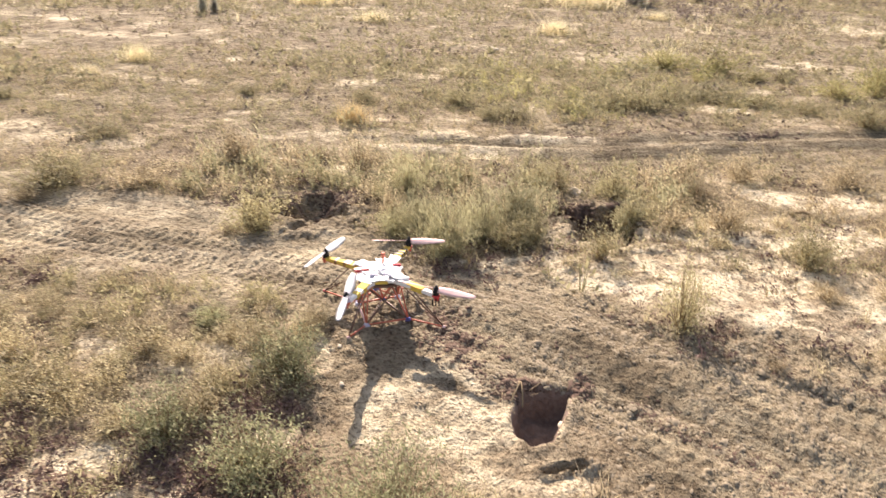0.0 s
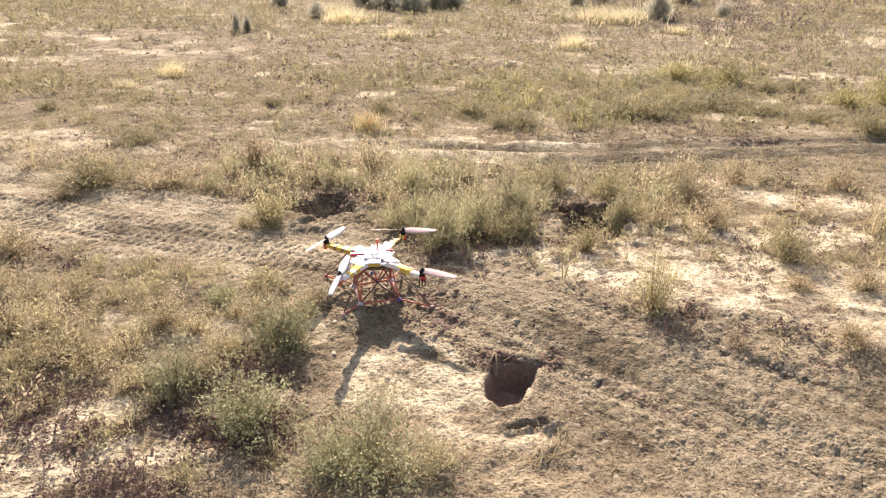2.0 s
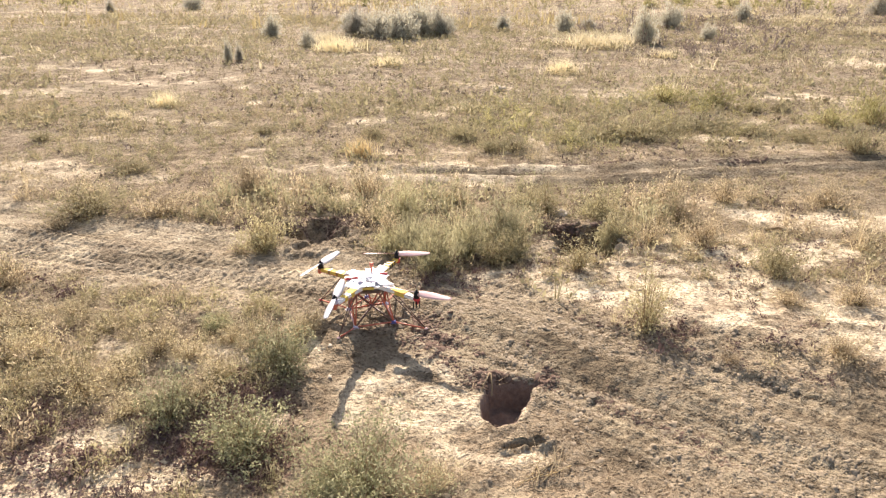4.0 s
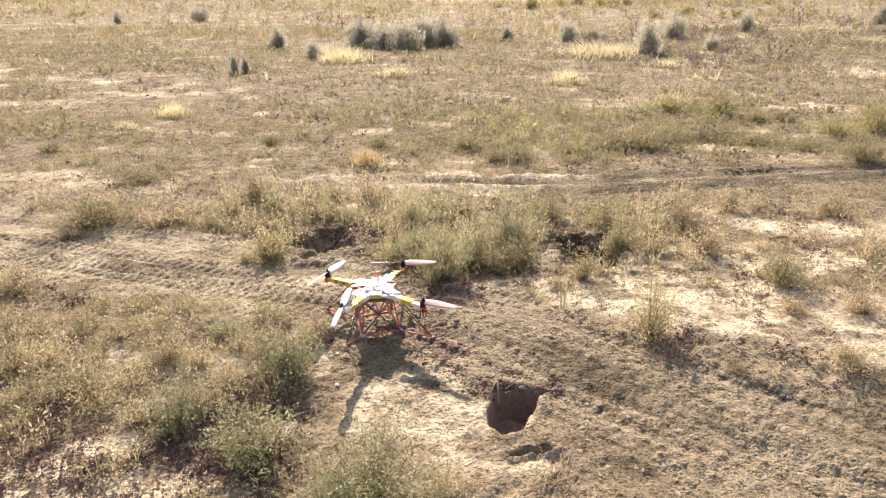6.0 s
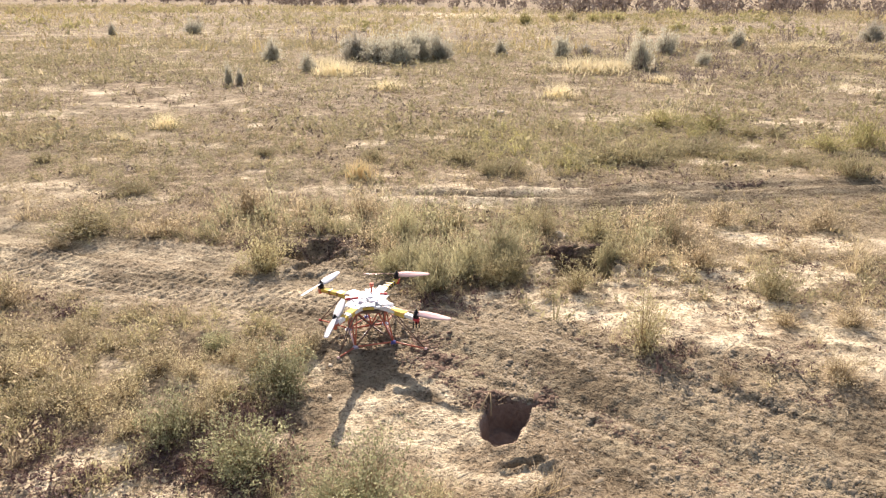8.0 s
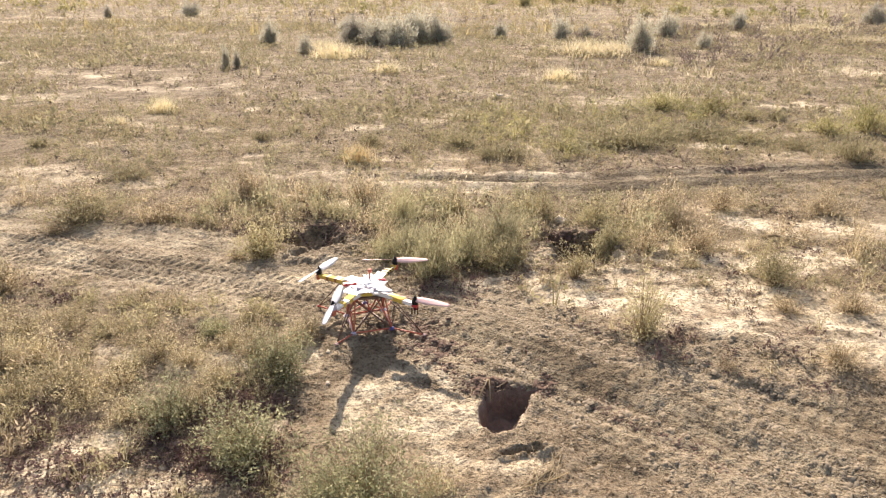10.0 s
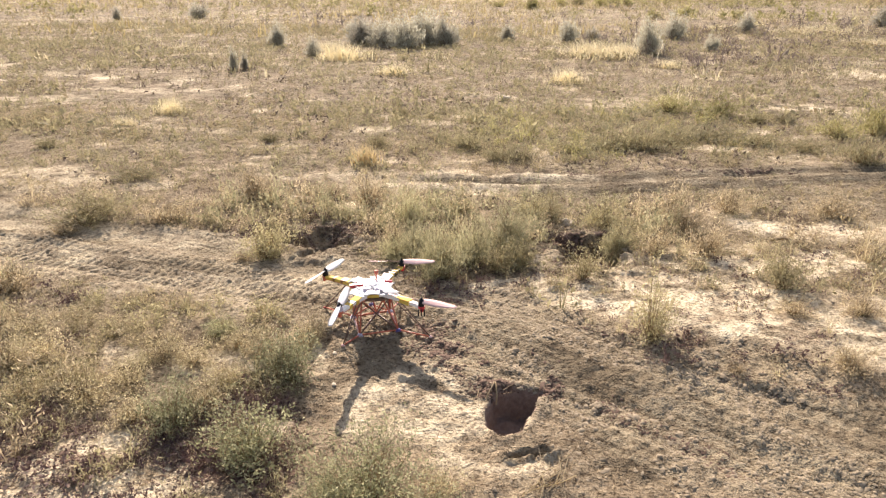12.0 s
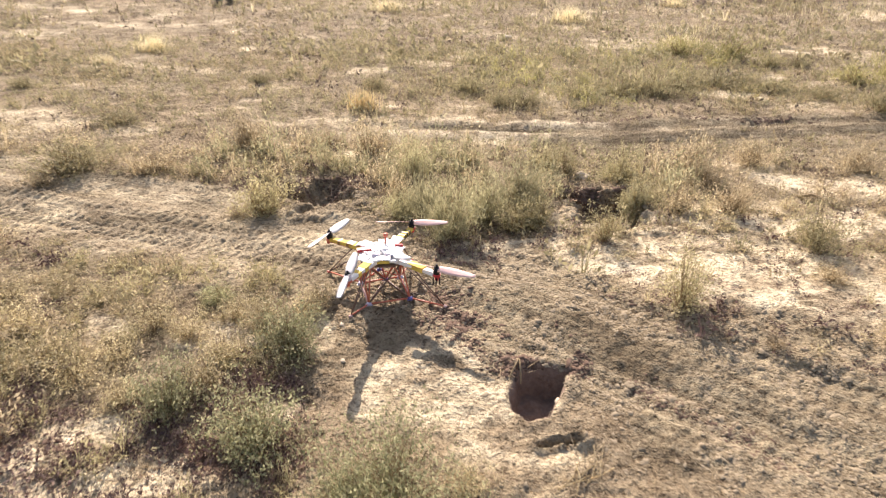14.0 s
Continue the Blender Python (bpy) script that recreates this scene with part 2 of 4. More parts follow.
def soil():
    m, nt, b = material("dry_soil")
    co = nt.nodes.new("ShaderNodeTexCoord").outputs["Object"]

    def attr(name):
        a = nt.nodes.new("ShaderNodeAttribute")
        a.attribute_name = name
        return a.outputs["Fac"]
    run = nt.nodes.new("ShaderNodeAttribute")
    run.attribute_name = "run"
    large = noise_out(nt, 0.9, 5, 0.6, co)
    mid = noise_out(nt, 9.0, 5, 0.62, co)
    fine = noise_out(nt, 62.0, 4, 0.65, co)
    streak = noise_out(nt, 1.0, 5, 0.6, run.outputs["Vector"])
    stubble_shade = noise_out(nt, 20.0, 3, 0.6, co)
    field = ramp(nt, mid, [(0.32, (0.155, 0.118, 0.077)), (0.46, (0.272, 0.217, 0.147)), (0.68, (0.375, 0.309, 0.213))])
    # dark speckles painted into the field colour as small stubble shadows
    field = mix(nt, ramp(nt, large, [(0.42, (0, 0, 0)), (0.62, (0.589, 0.589, 0.589))]), field, ramp(nt, stubble_shade, [(0.38, (0.103, 0.085, 0.055)), (0.48, (0.250, 0.217, 0.147)), (0.62, (0.331, 0.283, 0.195))]))
    tracked = ramp(nt, streak, [(0.32, (0.152, 0.119, 0.079)), (0.47, (0.226, 0.187, 0.126)), (0.62, (0.310, 0.264, 0.183))])
    sand = ramp(nt, mid, [(0.32, (0.27, 0.215, 0.145)), (0.45, (0.50, 0.428, 0.302)), (0.64, (0.67, 0.588, 0.433))])
    col = mix(nt, attr("track"), field, tracked)
    col = mix(nt, attr("pale"), col, sand)
    mottled = ramp(nt, noise_out(nt, 2.6, 4, 0.65, co), [(0.36, (0.70, 0.67, 0.65)), (0.5, (1.0, 1.0, 1.0)), (0.64, (1.22, 1.22, 1.2))])
    col = mix(nt, 1.0, col, mottled, "MULTIPLY")
    flecks = ramp(nt, fine, [(0.37, (0.50, 0.44, 0.41)), (0.46, (1.06, 1.045, 1.03)), (0.66, (1.36, 1.35, 1.33))])
    col = mix(nt, 1.0, col, flecks, "MULTIPLY")
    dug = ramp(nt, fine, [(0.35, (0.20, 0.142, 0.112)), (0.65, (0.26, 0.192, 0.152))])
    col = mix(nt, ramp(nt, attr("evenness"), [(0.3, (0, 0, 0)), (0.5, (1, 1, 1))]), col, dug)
    nt.links.new(col, b.inputs["Base Color"])
    b.inputs["Roughness"].default_value = 0.95
    b.inputs["Specular IOR Level"].default_value = 0.15
    crumbs = node(nt, "ShaderNodeTexVoronoi", Scale=88.0)
    warp = node(nt, "ShaderNodeTexNoise", Scale=30.0, Detail=3.0)
    nt.links.new(co, warp.inputs["Vector"])
    shift = nt.nodes.new("ShaderNodeVectorMath")
    shift.operation = "MULTIPLY_ADD"
    shift.inputs[1].default_value = (0.03, 0.03, 0.03)
    nt.links.new(warp.outputs["Color"], shift.inputs[0])
    nt.links.new(co, shift.inputs[2])
    nt.links.new(shift.outputs[0], crumbs.inputs["Vector"])
    flat = nt.nodes.new("ShaderNodeMath")
    flat.operation = "MULTIPLY_ADD"
    flat.inputs[1].default_value, flat.inputs[2].default_value = -0.25, 1.0
    nt.links.new(attr("pale"), flat.inputs[0])
    even = nt.nodes.new("ShaderNodeMath")
    even.operation = "MULTIPLY_ADD"
    even.inputs[1].default_value = -1.0
    nt.links.new(attr("evenness"), even.inputs[0])
    nt.links.new(flat.outputs[0], even.inputs[2])
    flat = even
    bu = node(nt, "ShaderNodeBump", Distance=0.007)
    bu.invert = True
    nt.links.new(flat.outputs[0], bu.inputs["Strength"])
    nt.links.new(crumbs.outputs["Distance"], bu.inputs["Height"])
    bu1 = node(nt, "ShaderNodeBump", Distance=0.021)
    nt.links.new(flat.outputs[0], bu1.inputs["Strength"])
    nt.links.new(fine, bu1.inputs["Height"])
    nt.links.new(bu.outputs[0], bu1.inputs["Normal"])
    bu2 = node(nt, "ShaderNodeBump", Distance=0.03)
    nt.links.new(flat.outputs[0], bu2.inputs["Strength"])
    nt.links.new(mid, bu2.inputs["Height"])
    nt.links.new(bu1.outputs[0], bu2.inputs["Normal"])
    furrow = node(nt, "ShaderNodeBump", Distance=0.10)
    nt.links.new(attr("open_field"), furrow.inputs["Strength"])
    nt.links.new(noise_out(nt, 2.2, 4, 0.55, co), furrow.inputs["Height"])
    nt.links.new(bu2.outputs[0], furrow.inputs["Normal"])
    nt.links.new(furrow.outputs[0], b.inputs["Normal"])
    return m


def leafy(name, dark, mid, light, through_light=0.45):
    """Thin leaves and stalks that let some light through."""
    m, nt, b = material(name)
    geo = nt.nodes.new("ShaderNodeNewGeometry").outputs["Random Per Island"]
    obj = nt.nodes.new("ShaderNodeObjectInfo").outputs["Random"]
    col = ramp(nt, geo, [(0.05, dark), (0.5, mid), (0.95, light)])
    tint = ramp(nt, obj, [(0.0, (0.78, 0.76, 0.74)), (1.0, (1.15, 1.13, 1.05))])
    col = mix(nt, 1.0, col, tint, "MULTIPLY")
    nt.links.new(col, b.inputs["Base Color"])
    b.inputs["Roughness"].default_value = 0.75
    b.inputs["Specular IOR Level"].default_value = 0.25
    tr = nt.nodes.new("ShaderNodeBsdfTranslucent")
    nt.links.new(col, tr.inputs["Color"])
    mx = node(nt, "ShaderNodeMixShader", Fac=through_light)
    nt.links.new(b.outputs[0], mx.inputs[1])
    nt.links.new(tr.outputs[0], mx.inputs[2])
    nt.links.new(mx.outputs[0], nt.nodes["Material Output"].inputs["Surface"])
    return m


SOIL = soil()
LEAF_SCRUB = leafy("scrub_leaf", (0.305, 0.297, 0.182), (0.412, 0.396, 0.252), (0.52, 0.492, 0.328), 0.57)
LEAF_GREEN = leafy("green_scrub_leaf", (0.23, 0.242, 0.14), (0.375, 0.385, 0.235), (0.53, 0.53, 0.35), 0.55)
LEAF_FIELD = leafy("field_leaf", (0.245, 0.222, 0.135), (0.355, 0.325, 0.200), (0.465, 0.425, 0.275))
LEAF_FIELD_TAN = leafy("field_dry_leaf", (0.255, 0.21, 0.13), (0.355, 0.30, 0.19), (0.455, 0.39, 0.26))
LEAF_DRY = leafy("dry_olive_leaf", (0.34, 0.295, 0.185), (0.54, 0.48, 0.315), (0.74, 0.665, 0.475), 0.56)
LEAF_OLIVE = leafy("olive_leaf", (0.30, 0.27, 0.155), (0.45, 0.41, 0.25), (0.60, 0.55, 0.36), 0.5)
LEAF_TAN = leafy("dry_leaf", (0.33, 0.270, 0.18), (0.53, 0.450, 0.31), (0.72, 0.625, 0.45), 0.54)
LEAF_SAGE = leafy("sage_leaf", (0.36, 0.355, 0.30), (0.46, 0.45, 0.385), (0.56, 0.545, 0.465), 0.58)
LEAF_RABBIT = leafy("yellow_green_leaf", (0.29, 0.275, 0.12), (0.42, 0.395, 0.195), (0.55, 0.51, 0.285))
FAR_STRAW = leafy("far_dry_grass", (0.31, 0.255, 0.128), (0.41, 0.345, 0.178), (0.51, 0.435, 0.245))
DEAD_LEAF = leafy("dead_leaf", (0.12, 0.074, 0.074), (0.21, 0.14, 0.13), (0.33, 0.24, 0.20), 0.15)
STRAW_BLADE = leafy("straw_blade", (0.66, 0.585, 0.39), (0.77, 0.70, 0.50), (0.85, 0.785, 0.60), 0.5)
ORANGE_BLADE = leafy("orange_straw_blade", (0.58, 0.45, 0.24), (0.69, 0.565, 0.33), (0.77, 0.65, 0.42))
BRUSH = leafy("grey_brush", (0.17, 0.135, 0.12), (0.25, 0.205, 0.185), (0.33, 0.28, 0.25), 0.25)
BARE_TWIG = leafy("bare_twig", (0.14, 0.105, 0.085), (0.22, 0.17, 0.14), (0.30, 0.24, 0.20), 0.1)
STALK = leafy("dry_stalk", (0.17, 0.12, 0.075), (0.28, 0.21, 0.13), (0.42, 0.33, 0.21), 0.1)
STONE = plain("pale_stone", (0.60, 0.51, 0.39), 0.9, 0, 0.2, 25, 0.5)
CLOD = plain("soil_clod", (0.292, 0.237, 0.161), 0.95, 0, 0.25, 60, 0.6)
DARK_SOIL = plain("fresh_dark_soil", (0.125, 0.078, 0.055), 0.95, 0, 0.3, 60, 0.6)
WHITE = plain("white_plastic", (0.88, 0.86, 0.85), 0.28, 0, 0.05, 30, 0.05)
YELLOW = plain("yellow_tape", (0.70, 0.49, 0.10), 0.8, 0, 0.12, 50, 0.1)
ORANGE = plain("orange_rod", (0.56, 0.15, 0.09), 0.45, 0, 0.15, 60, 0.1)
CARBON = plain("dark_carbon_rod", (0.15, 0.085, 0.065), 0.45, 0, 0.2, 60, 0.1)
BLUE = plain("blue_plastic", (0.10, 0.10, 0.30), 0.45, 0, 0.15, 60, 0.1)
LILAC = plain("pale_grey_plastic", (0.52, 0.48, 0.58), 0.4, 0, 0.1, 60, 0.1)
BLACK = plain("black_metal", (0.02, 0.02, 0.025), 0.35, 0.6, 0.2, 60, 0.05)
BROWN = plain("brown_tape", (0.30, 0.15, 0.06), 0.5, 0, 0.15, 60, 0.1)
RED = plain("red_plastic", (0.60, 0.05, 0.06), 0.4, 0, 0.15, 60, 0.1)
# front-left blades: white greyed in the colour for their shaded tilt
SHADED_WHITE = plain("shaded_white_propeller", (0.64, 0.62, 0.64), 0.4, 0, 0.08, 40, 0.03)
PINK = plain("red_tinted_propeller", (0.84, 0.56, 0.52), 0.16, 0, 0.06, 40, 0.03)

# ---- mesh helpers ----
def mesh_from(name, verts, quads, mat=None, tris=None):
    """A mesh from arrays: verts n x 3, quads n x 4, tris n x 3."""
    me = bpy.data.meshes.new(name)
    quads = np.zeros((0, 4), np.int64) if quads is None else np.asarray(quads)
    tris = np.zeros((0, 3), np.int64) if tris is None else np.asarray(tris)
    nq, nt_ = len(quads), len(tris)
    me.vertices.add(len(verts))
    me.vertices.foreach_set("co", np.asarray(verts, np.float32).ravel())
    me.loops.add(nq * 4 + nt_ * 3)
    me.loops.foreach_set("vertex_index", np.concatenate([quads.ravel(), tris.ravel()]).astype(np.int32))
    me.polygons.add(nq + nt_)
    me.polygons.foreach_set("loop_start", np.concatenate([np.arange(nq) * 4, nq * 4 + np.arange(nt_) * 3]).astype(np.int32))
    me.update(calc_edges=True)
    if mat:
        me.materials.append(mat)
    return me


def part(name, bm, mat, parent, label="", smooth_shade=True):
    """One mesh object under a thing or a part, from a bmesh or a mesh."""
    if isinstance(bm, bpy.types.Mesh):
        me = bm
    else:
        me = bpy.data.meshes.new(name)
        bm.to_mesh(me)
        bm.free()
        me.materials.append(mat)
        if smooth_shade:
            for p in me.polygons:
                p.use_smooth = True
    ob = new(name, me)
    ob.parent = parent
    if label:
        tagged(ob, label)
    return ob


def rod(bm, a, b, r, n=8):
    a, b = Vector(a), Vector(b)
    q = (b - a).to_track_quat("Z", "Y").to_matrix().to_4x4()
    bmesh.ops.create_cone(bm, cap_ends=True, segments=n, radius1=r, radius2=r, depth=(b - a).length, matrix=Matrix.Translation((a + b) / 2) @ q)


def disc(bm, at, r, h, n=20, r2=None, turn=None):
    bmesh.ops.create_cone(bm, cap_ends=True, segments=n, radius1=r, radius2=r if r2 is None else r2, depth=h, matrix=Matrix.Translation(at) @ (turn or Matrix()))


def block(bm, at, size, turn=None, bevel=0.0):
    got = bmesh.ops.create_cube(bm, size=1, matrix=Matrix.Translation(at) @ (turn or Matrix()) @ Matrix.Diagonal((*size, 1)))
    if bevel:
        edges = list({e for v in got["verts"] for e in v.link_edges})
        bmesh.ops.bevel(bm, geom=edges, offset=bevel, segments=2, affect="EDGES")


def at_height(x, y):
    return float(height(x, y))


# ---- ground ----
def graded(lo, hi, step, out_lo, out_hi, grow):
    """Even steps from lo to hi, then growing ones to both ends."""
    mid = list(np.arange(lo, hi + step / 2, step))
    low, high = [], []
    s, v = step, lo
    while v > out_lo:
        s *= grow
        v -= s
        low.append(v)
    s, v = step, mid[-1]
    while v < out_hi:
        s *= grow
        v += s
        high.append(v)
    return np.array(low[::-1] + mid + high)


def build_ground():
    xs = graded(-2.3, 1.95, 0.0098, -1500, 1500, 1.036)
    ys = graded(2.1, 4.5, 0.0098, -1500, 1500, 1.028)
    ys = np.concatenate([[-1500, -500, -150, -60, -30, -18, -12, -9], np.arange(-7, -0.3, 0.35), ys[ys > -0.3]])
    gx, gy = np.meshgrid(xs, ys)
    gz = height(gx, gy)
    nx, ny = len(xs), len(ys)
    verts = np.stack([gx, gy, gz], -1).reshape(-1, 3)
    i = (np.arange(ny - 1)[:, None] * nx + np.arange(nx - 1)).ravel()
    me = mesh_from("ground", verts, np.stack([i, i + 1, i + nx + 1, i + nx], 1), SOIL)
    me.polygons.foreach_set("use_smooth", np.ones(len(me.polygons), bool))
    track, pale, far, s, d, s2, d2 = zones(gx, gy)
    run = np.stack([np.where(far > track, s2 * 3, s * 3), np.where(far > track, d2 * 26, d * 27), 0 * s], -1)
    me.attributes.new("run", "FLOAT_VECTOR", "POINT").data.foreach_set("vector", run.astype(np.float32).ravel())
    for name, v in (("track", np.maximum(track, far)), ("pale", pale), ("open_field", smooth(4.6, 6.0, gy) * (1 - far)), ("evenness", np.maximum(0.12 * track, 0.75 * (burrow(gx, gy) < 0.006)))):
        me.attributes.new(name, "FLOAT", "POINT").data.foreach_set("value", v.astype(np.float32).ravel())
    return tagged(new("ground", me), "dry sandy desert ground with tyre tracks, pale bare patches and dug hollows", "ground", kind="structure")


build_ground()

# ---- quadcopter ----
def propeller(parent, at, turn, blade_mat, tilt=0.0):
    prop = new("propeller")
    prop.parent = parent
    prop.matrix_basis = Matrix.Translation(at) @ pose(0, 0, 0, 0, -tilt, turn)
    bm = bmesh.new()
    disc(bm, (0, 0, 0.003), 0.010, 0.010, 16)
    disc(bm, (0, 0, 0.013), 0.006, 0.012, 12, 0.003)
    part("hub", bm, BLACK, prop)
    for side in (0, 180):
        bm = bmesh.new()
        rings = []
        stations = 14
        for k in range(stations):
            u = k / (stations - 1)
            r = 0.008 + 0.145 * u
            chord = 0.013 + 0.027 * math.sin(math.pi * min(1, 0.12 + 0.8 * u)) ** 0.8 * (1 - 0.35 * u)
            chord *= 1.0 if u < 0.94 else 0.72
            twist = radians(30 - 20 * u)
            ring = []
            for c, th in ((-0.5, 0.0), (-0.2, 0.0018), (0.2, 0.0016), (0.5, 0.0), (0.2, -0.0006), (-0.2, -0.0006)):
                y, z = (c - 0.08) * chord, th * (1 - 0.6 * u)
                ring.append(bm.verts.new((r, y * math.cos(twist) - z * math.sin(twist), 0.004 + y * math.sin(twist) + z * math.cos(twist))))
            rings.append(ring)
        for a, b in zip(rings, rings[1:]):
            for j in range(6):
                bm.faces.new((a[j], a[(j + 1) % 6], b[(j + 1) % 6], b[j]))
        bm.faces.new(rings[-1])
        bm.faces.new(rings[0][::-1])
        bmesh.ops.recalc_face_normals(bm, faces=bm.faces)
        blade = part("blade", bm, blade_mat, prop)
        blade.matrix_basis = pose(0, 0, 0, 0, 0, side)


def build_quadcopter(cx, cy):
    z0 = at_height(cx, cy)
    top = tagged(new("quadcopter"), "white and yellow quadcopter on an orange truss standing on dirt", "drone")
    top.matrix_basis = Matrix.Translation((cx, cy, z0))
    H = 0.166
    # arm ends: x, y, blade turn, tilt of the motor
    ends = {"fr": (0.214, -0.165, -22, PINK), "fl": (-0.104, -0.262, 86, SHADED_WHITE), "bl": (-0.228, 0.128, 67, WHITE), "br": (0.104, 0.250, 2, PINK)}
    # plates
    bm = bmesh.new()
    outline = [(-0.050, -0.100), (0.058, -0.088), (0.088, -0.048), (0.076, 0.032), (0.048, 0.090), (-0.030, 0.075), (-0.085, 0.045), (-0.088, -0.055)]
    vs = [bm.verts.new((x, y, H)) for x, y in outline]
    f = bm.faces.new(vs)
    ex = bmesh.ops.extrude_face_region(bm, geom=[f])
    bmesh.ops.translate(bm, verts=[v for v in ex["geom"] if isinstance(v, bmesh.types.BMVert)], vec=(0, 0, 0.010))
    bmesh.ops.recalc_face_normals(bm, faces=bm.faces)
    bmesh.ops.bevel(bm, geom=bm.edges[:], offset=0.002, segments=2, affect="EDGES")
    part("top_plate", bm, WHITE, top, "bright white body plate", False)
    bm = bmesh.new()
    vs = [bm.verts.new((x * 0.92, y * 0.92, H - 0.022)) for x, y in outline]
    f = bm.faces.new(vs)
    ex = bmesh.ops.extrude_face_region(bm, geom=[f])
    bmesh.ops.translate(bm, verts=[v for v in ex["geom"] if isinstance(v, bmesh.types.BMVert)], vec=(0, 0, 0.010))
    bmesh.ops.recalc_face_normals(bm, faces=bm.faces)
    part("bottom_plate", bm, CARBON, top, "dark lower plate", False)
    for x, y in outline[::2]:
        bm = bmesh.new()
        rod(bm, (x * 0.86, y * 0.86, H - 0.013), (x * 0.86, y * 0.86, H + 0.001), 0.006)
        part("spacer", bm, YELLOW, top)
    # boxes and folds of white on the plate
    for x, y, sx, sy, sz, turn in ((-0.01, 0.0, 0.07, 0.045, 0.014, 20), (0.05, 0.03, 0.04, 0.035, 0.010, -15), (-0.055, 0.025, 0.035, 0.045, 0.010, 35)):
        bm = bmesh.new()
        block(bm, (x, y, H + 0.010 + sz / 2), (sx, sy, sz), pose(0, 0, 0, 0, 0, turn), 0.003)
        part("electronics_box", bm, WHITE, top, "white boxed electronics", False)
    # crumpled white tape over the roots of the arms
    wrap_rng = random.Random(3)
    for x, y, turn in ((-0.062, -0.072, 60), (0.072, -0.058, -35), (0.045, 0.075, 65), (-0.070, 0.040, 150), (0.0, -0.085, 5), (0.028, -0.01, 40), (-0.035, 0.03, 20), (0.005, 0.05, 100), (-0.04, -0.03, 130), (0.06, 0.0, 80)):
        bm = bmesh.new()
        bmesh.ops.create_grid(bm, x_segments=8, y_segments=6, size=0.5, matrix=Matrix.Translation((x, y, H + 0.016)) @ pose(0, 0, 0, wrap_rng.uniform(-8, 8), wrap_rng.uniform(-8, 8), turn) @ Matrix.Diagonal((0.075, 0.046, 1, 1)))
        for v in bm.verts:
            v.co.z += 0.010 * noise.noise(v.co * 45) - 0.25 * max(0.0, math.hypot(v.co.x - x, v.co.y - y) - 0.026)
        ex = bmesh.ops.extrude_face_region(bm, geom=bm.faces[:])
        bmesh.ops.translate(bm, verts=[v for v in ex["geom"] if isinstance(v, bmesh.types.BMVert)], vec=(0, 0, 0.002))
        bmesh.ops.recalc_face_normals(bm, faces=bm.faces)
        part("tape_wrap", bm, WHITE, top, "crumpled white tape")
    for x, y, turn in ((0.062, 0.028, 20), (-0.02, -0.06, 10), (0.03, -0.055, -20)):
        bm = bmesh.new()
        block(bm, (x, y, H + 0.019), (0.032, 0.014, 0.012), pose(0, 0, 0, 5, 8, turn), 0.002)
        part("module", bm, RED if x > 0.05 else LILAC, top, "small coloured plastic module", False)
    bm = bmesh.new()
    rod(bm, (0.005, 0.055, H + 0.008), (0.008, 0.057, H + 0.045), 0.004)
    disc(bm, (0.008, 0.057, H + 0.050), 0.009, 0.012, 12)
    part("mast", bm, ORANGE, top, "short orange antenna mast")
    bm = bmesh.new()
    block(bm, (-0.07, -0.01, H + 0.016), (0.06, 0.022, 0.012), pose(0, 0, 0, 0, 0, 15), 0.002)
    part("strap", bm, RED, top, "red strap", False)
    # edges of yellow tape
    for (ax, ay), (bx, by) in ((outline[7], outline[0]), (outline[0], outline[1]), (outline[5], outline[6]), (outline[3], outline[4])):
        bm = bmesh.new()
        d = Vector((bx - ax, by - ay, 0))
        block(bm, ((ax + bx) / 2 * 1.005, (ay + by) / 2 * 1.005, H + 0.005), (d.length * 0.55, 0.006, 0.0125), pose(0, 0, 0, 0, 0, math.degrees(math.atan2(d.y, d.x))), 0.001)
        part("edge_tape", bm, YELLOW, top, "yellow edge tape", False)
    for key, (ex_, ey_, blade_turn, blade_mat) in ends.items():
        d = Vector((ex_, ey_, 0))
        n, L = d.normalized(), d.length
        ang = math.degrees(math.atan2(n.y, n.x))
        turn = pose(0, 0, 0, 0, 0, ang)
        arm = new("arm")
        arm.parent = top
        rise = 0.020 if key == "fl" else 0.0        # this arm stands a little higher at its end
        # tapered beam
        bm = bmesh.new()
        rings = []
        for r, w, h, lift in ((0.050, 0.062, 0.020, 0.0), (0.12, 0.040, 0.017, -0.002), (0.19, 0.027, 0.014, -0.004), (L - 0.006, 0.024, 0.013, -0.005)):
            rings.append([bm.verts.new(turn @ Vector((r, y * w / 2, H + lift + rise * r / L + z * h / 2))) for y, z in ((-1, -1), (1, -1), (1, 1), (-1, 1))])
        for a, b in zip(rings, rings[1:]):
            for j in range(4):
                bm.faces.new((a[j], a[(j + 1) % 4], b[(j + 1) % 4], b[j]))
        bm.faces.new(rings[0][::-1])
        bm.faces.new(rings[-1])
        bmesh.ops.recalc_face_normals(bm, faces=bm.faces)
        bmesh.ops.bevel(bm, geom=bm.edges[:], offset=0.0018, segments=2, affect="EDGES")
        part("beam", bm, WHITE if key in ("fr", "fl") else YELLOW, arm, "white tapered arm" if key in ("fr", "fl") else "yellow-taped tapered arm", False)
        for r, w in {"fr": ((0.175, 0.075),), "fl": ((0.150, 0.050), (0.212, 0.024)), "bl": ((0.150, 0.032), (0.205, 0.012)), "br": ((0.172, 0.014), (0.198, 0.012), (0.224, 0.012))}[key]:
            bm = bmesh.new()
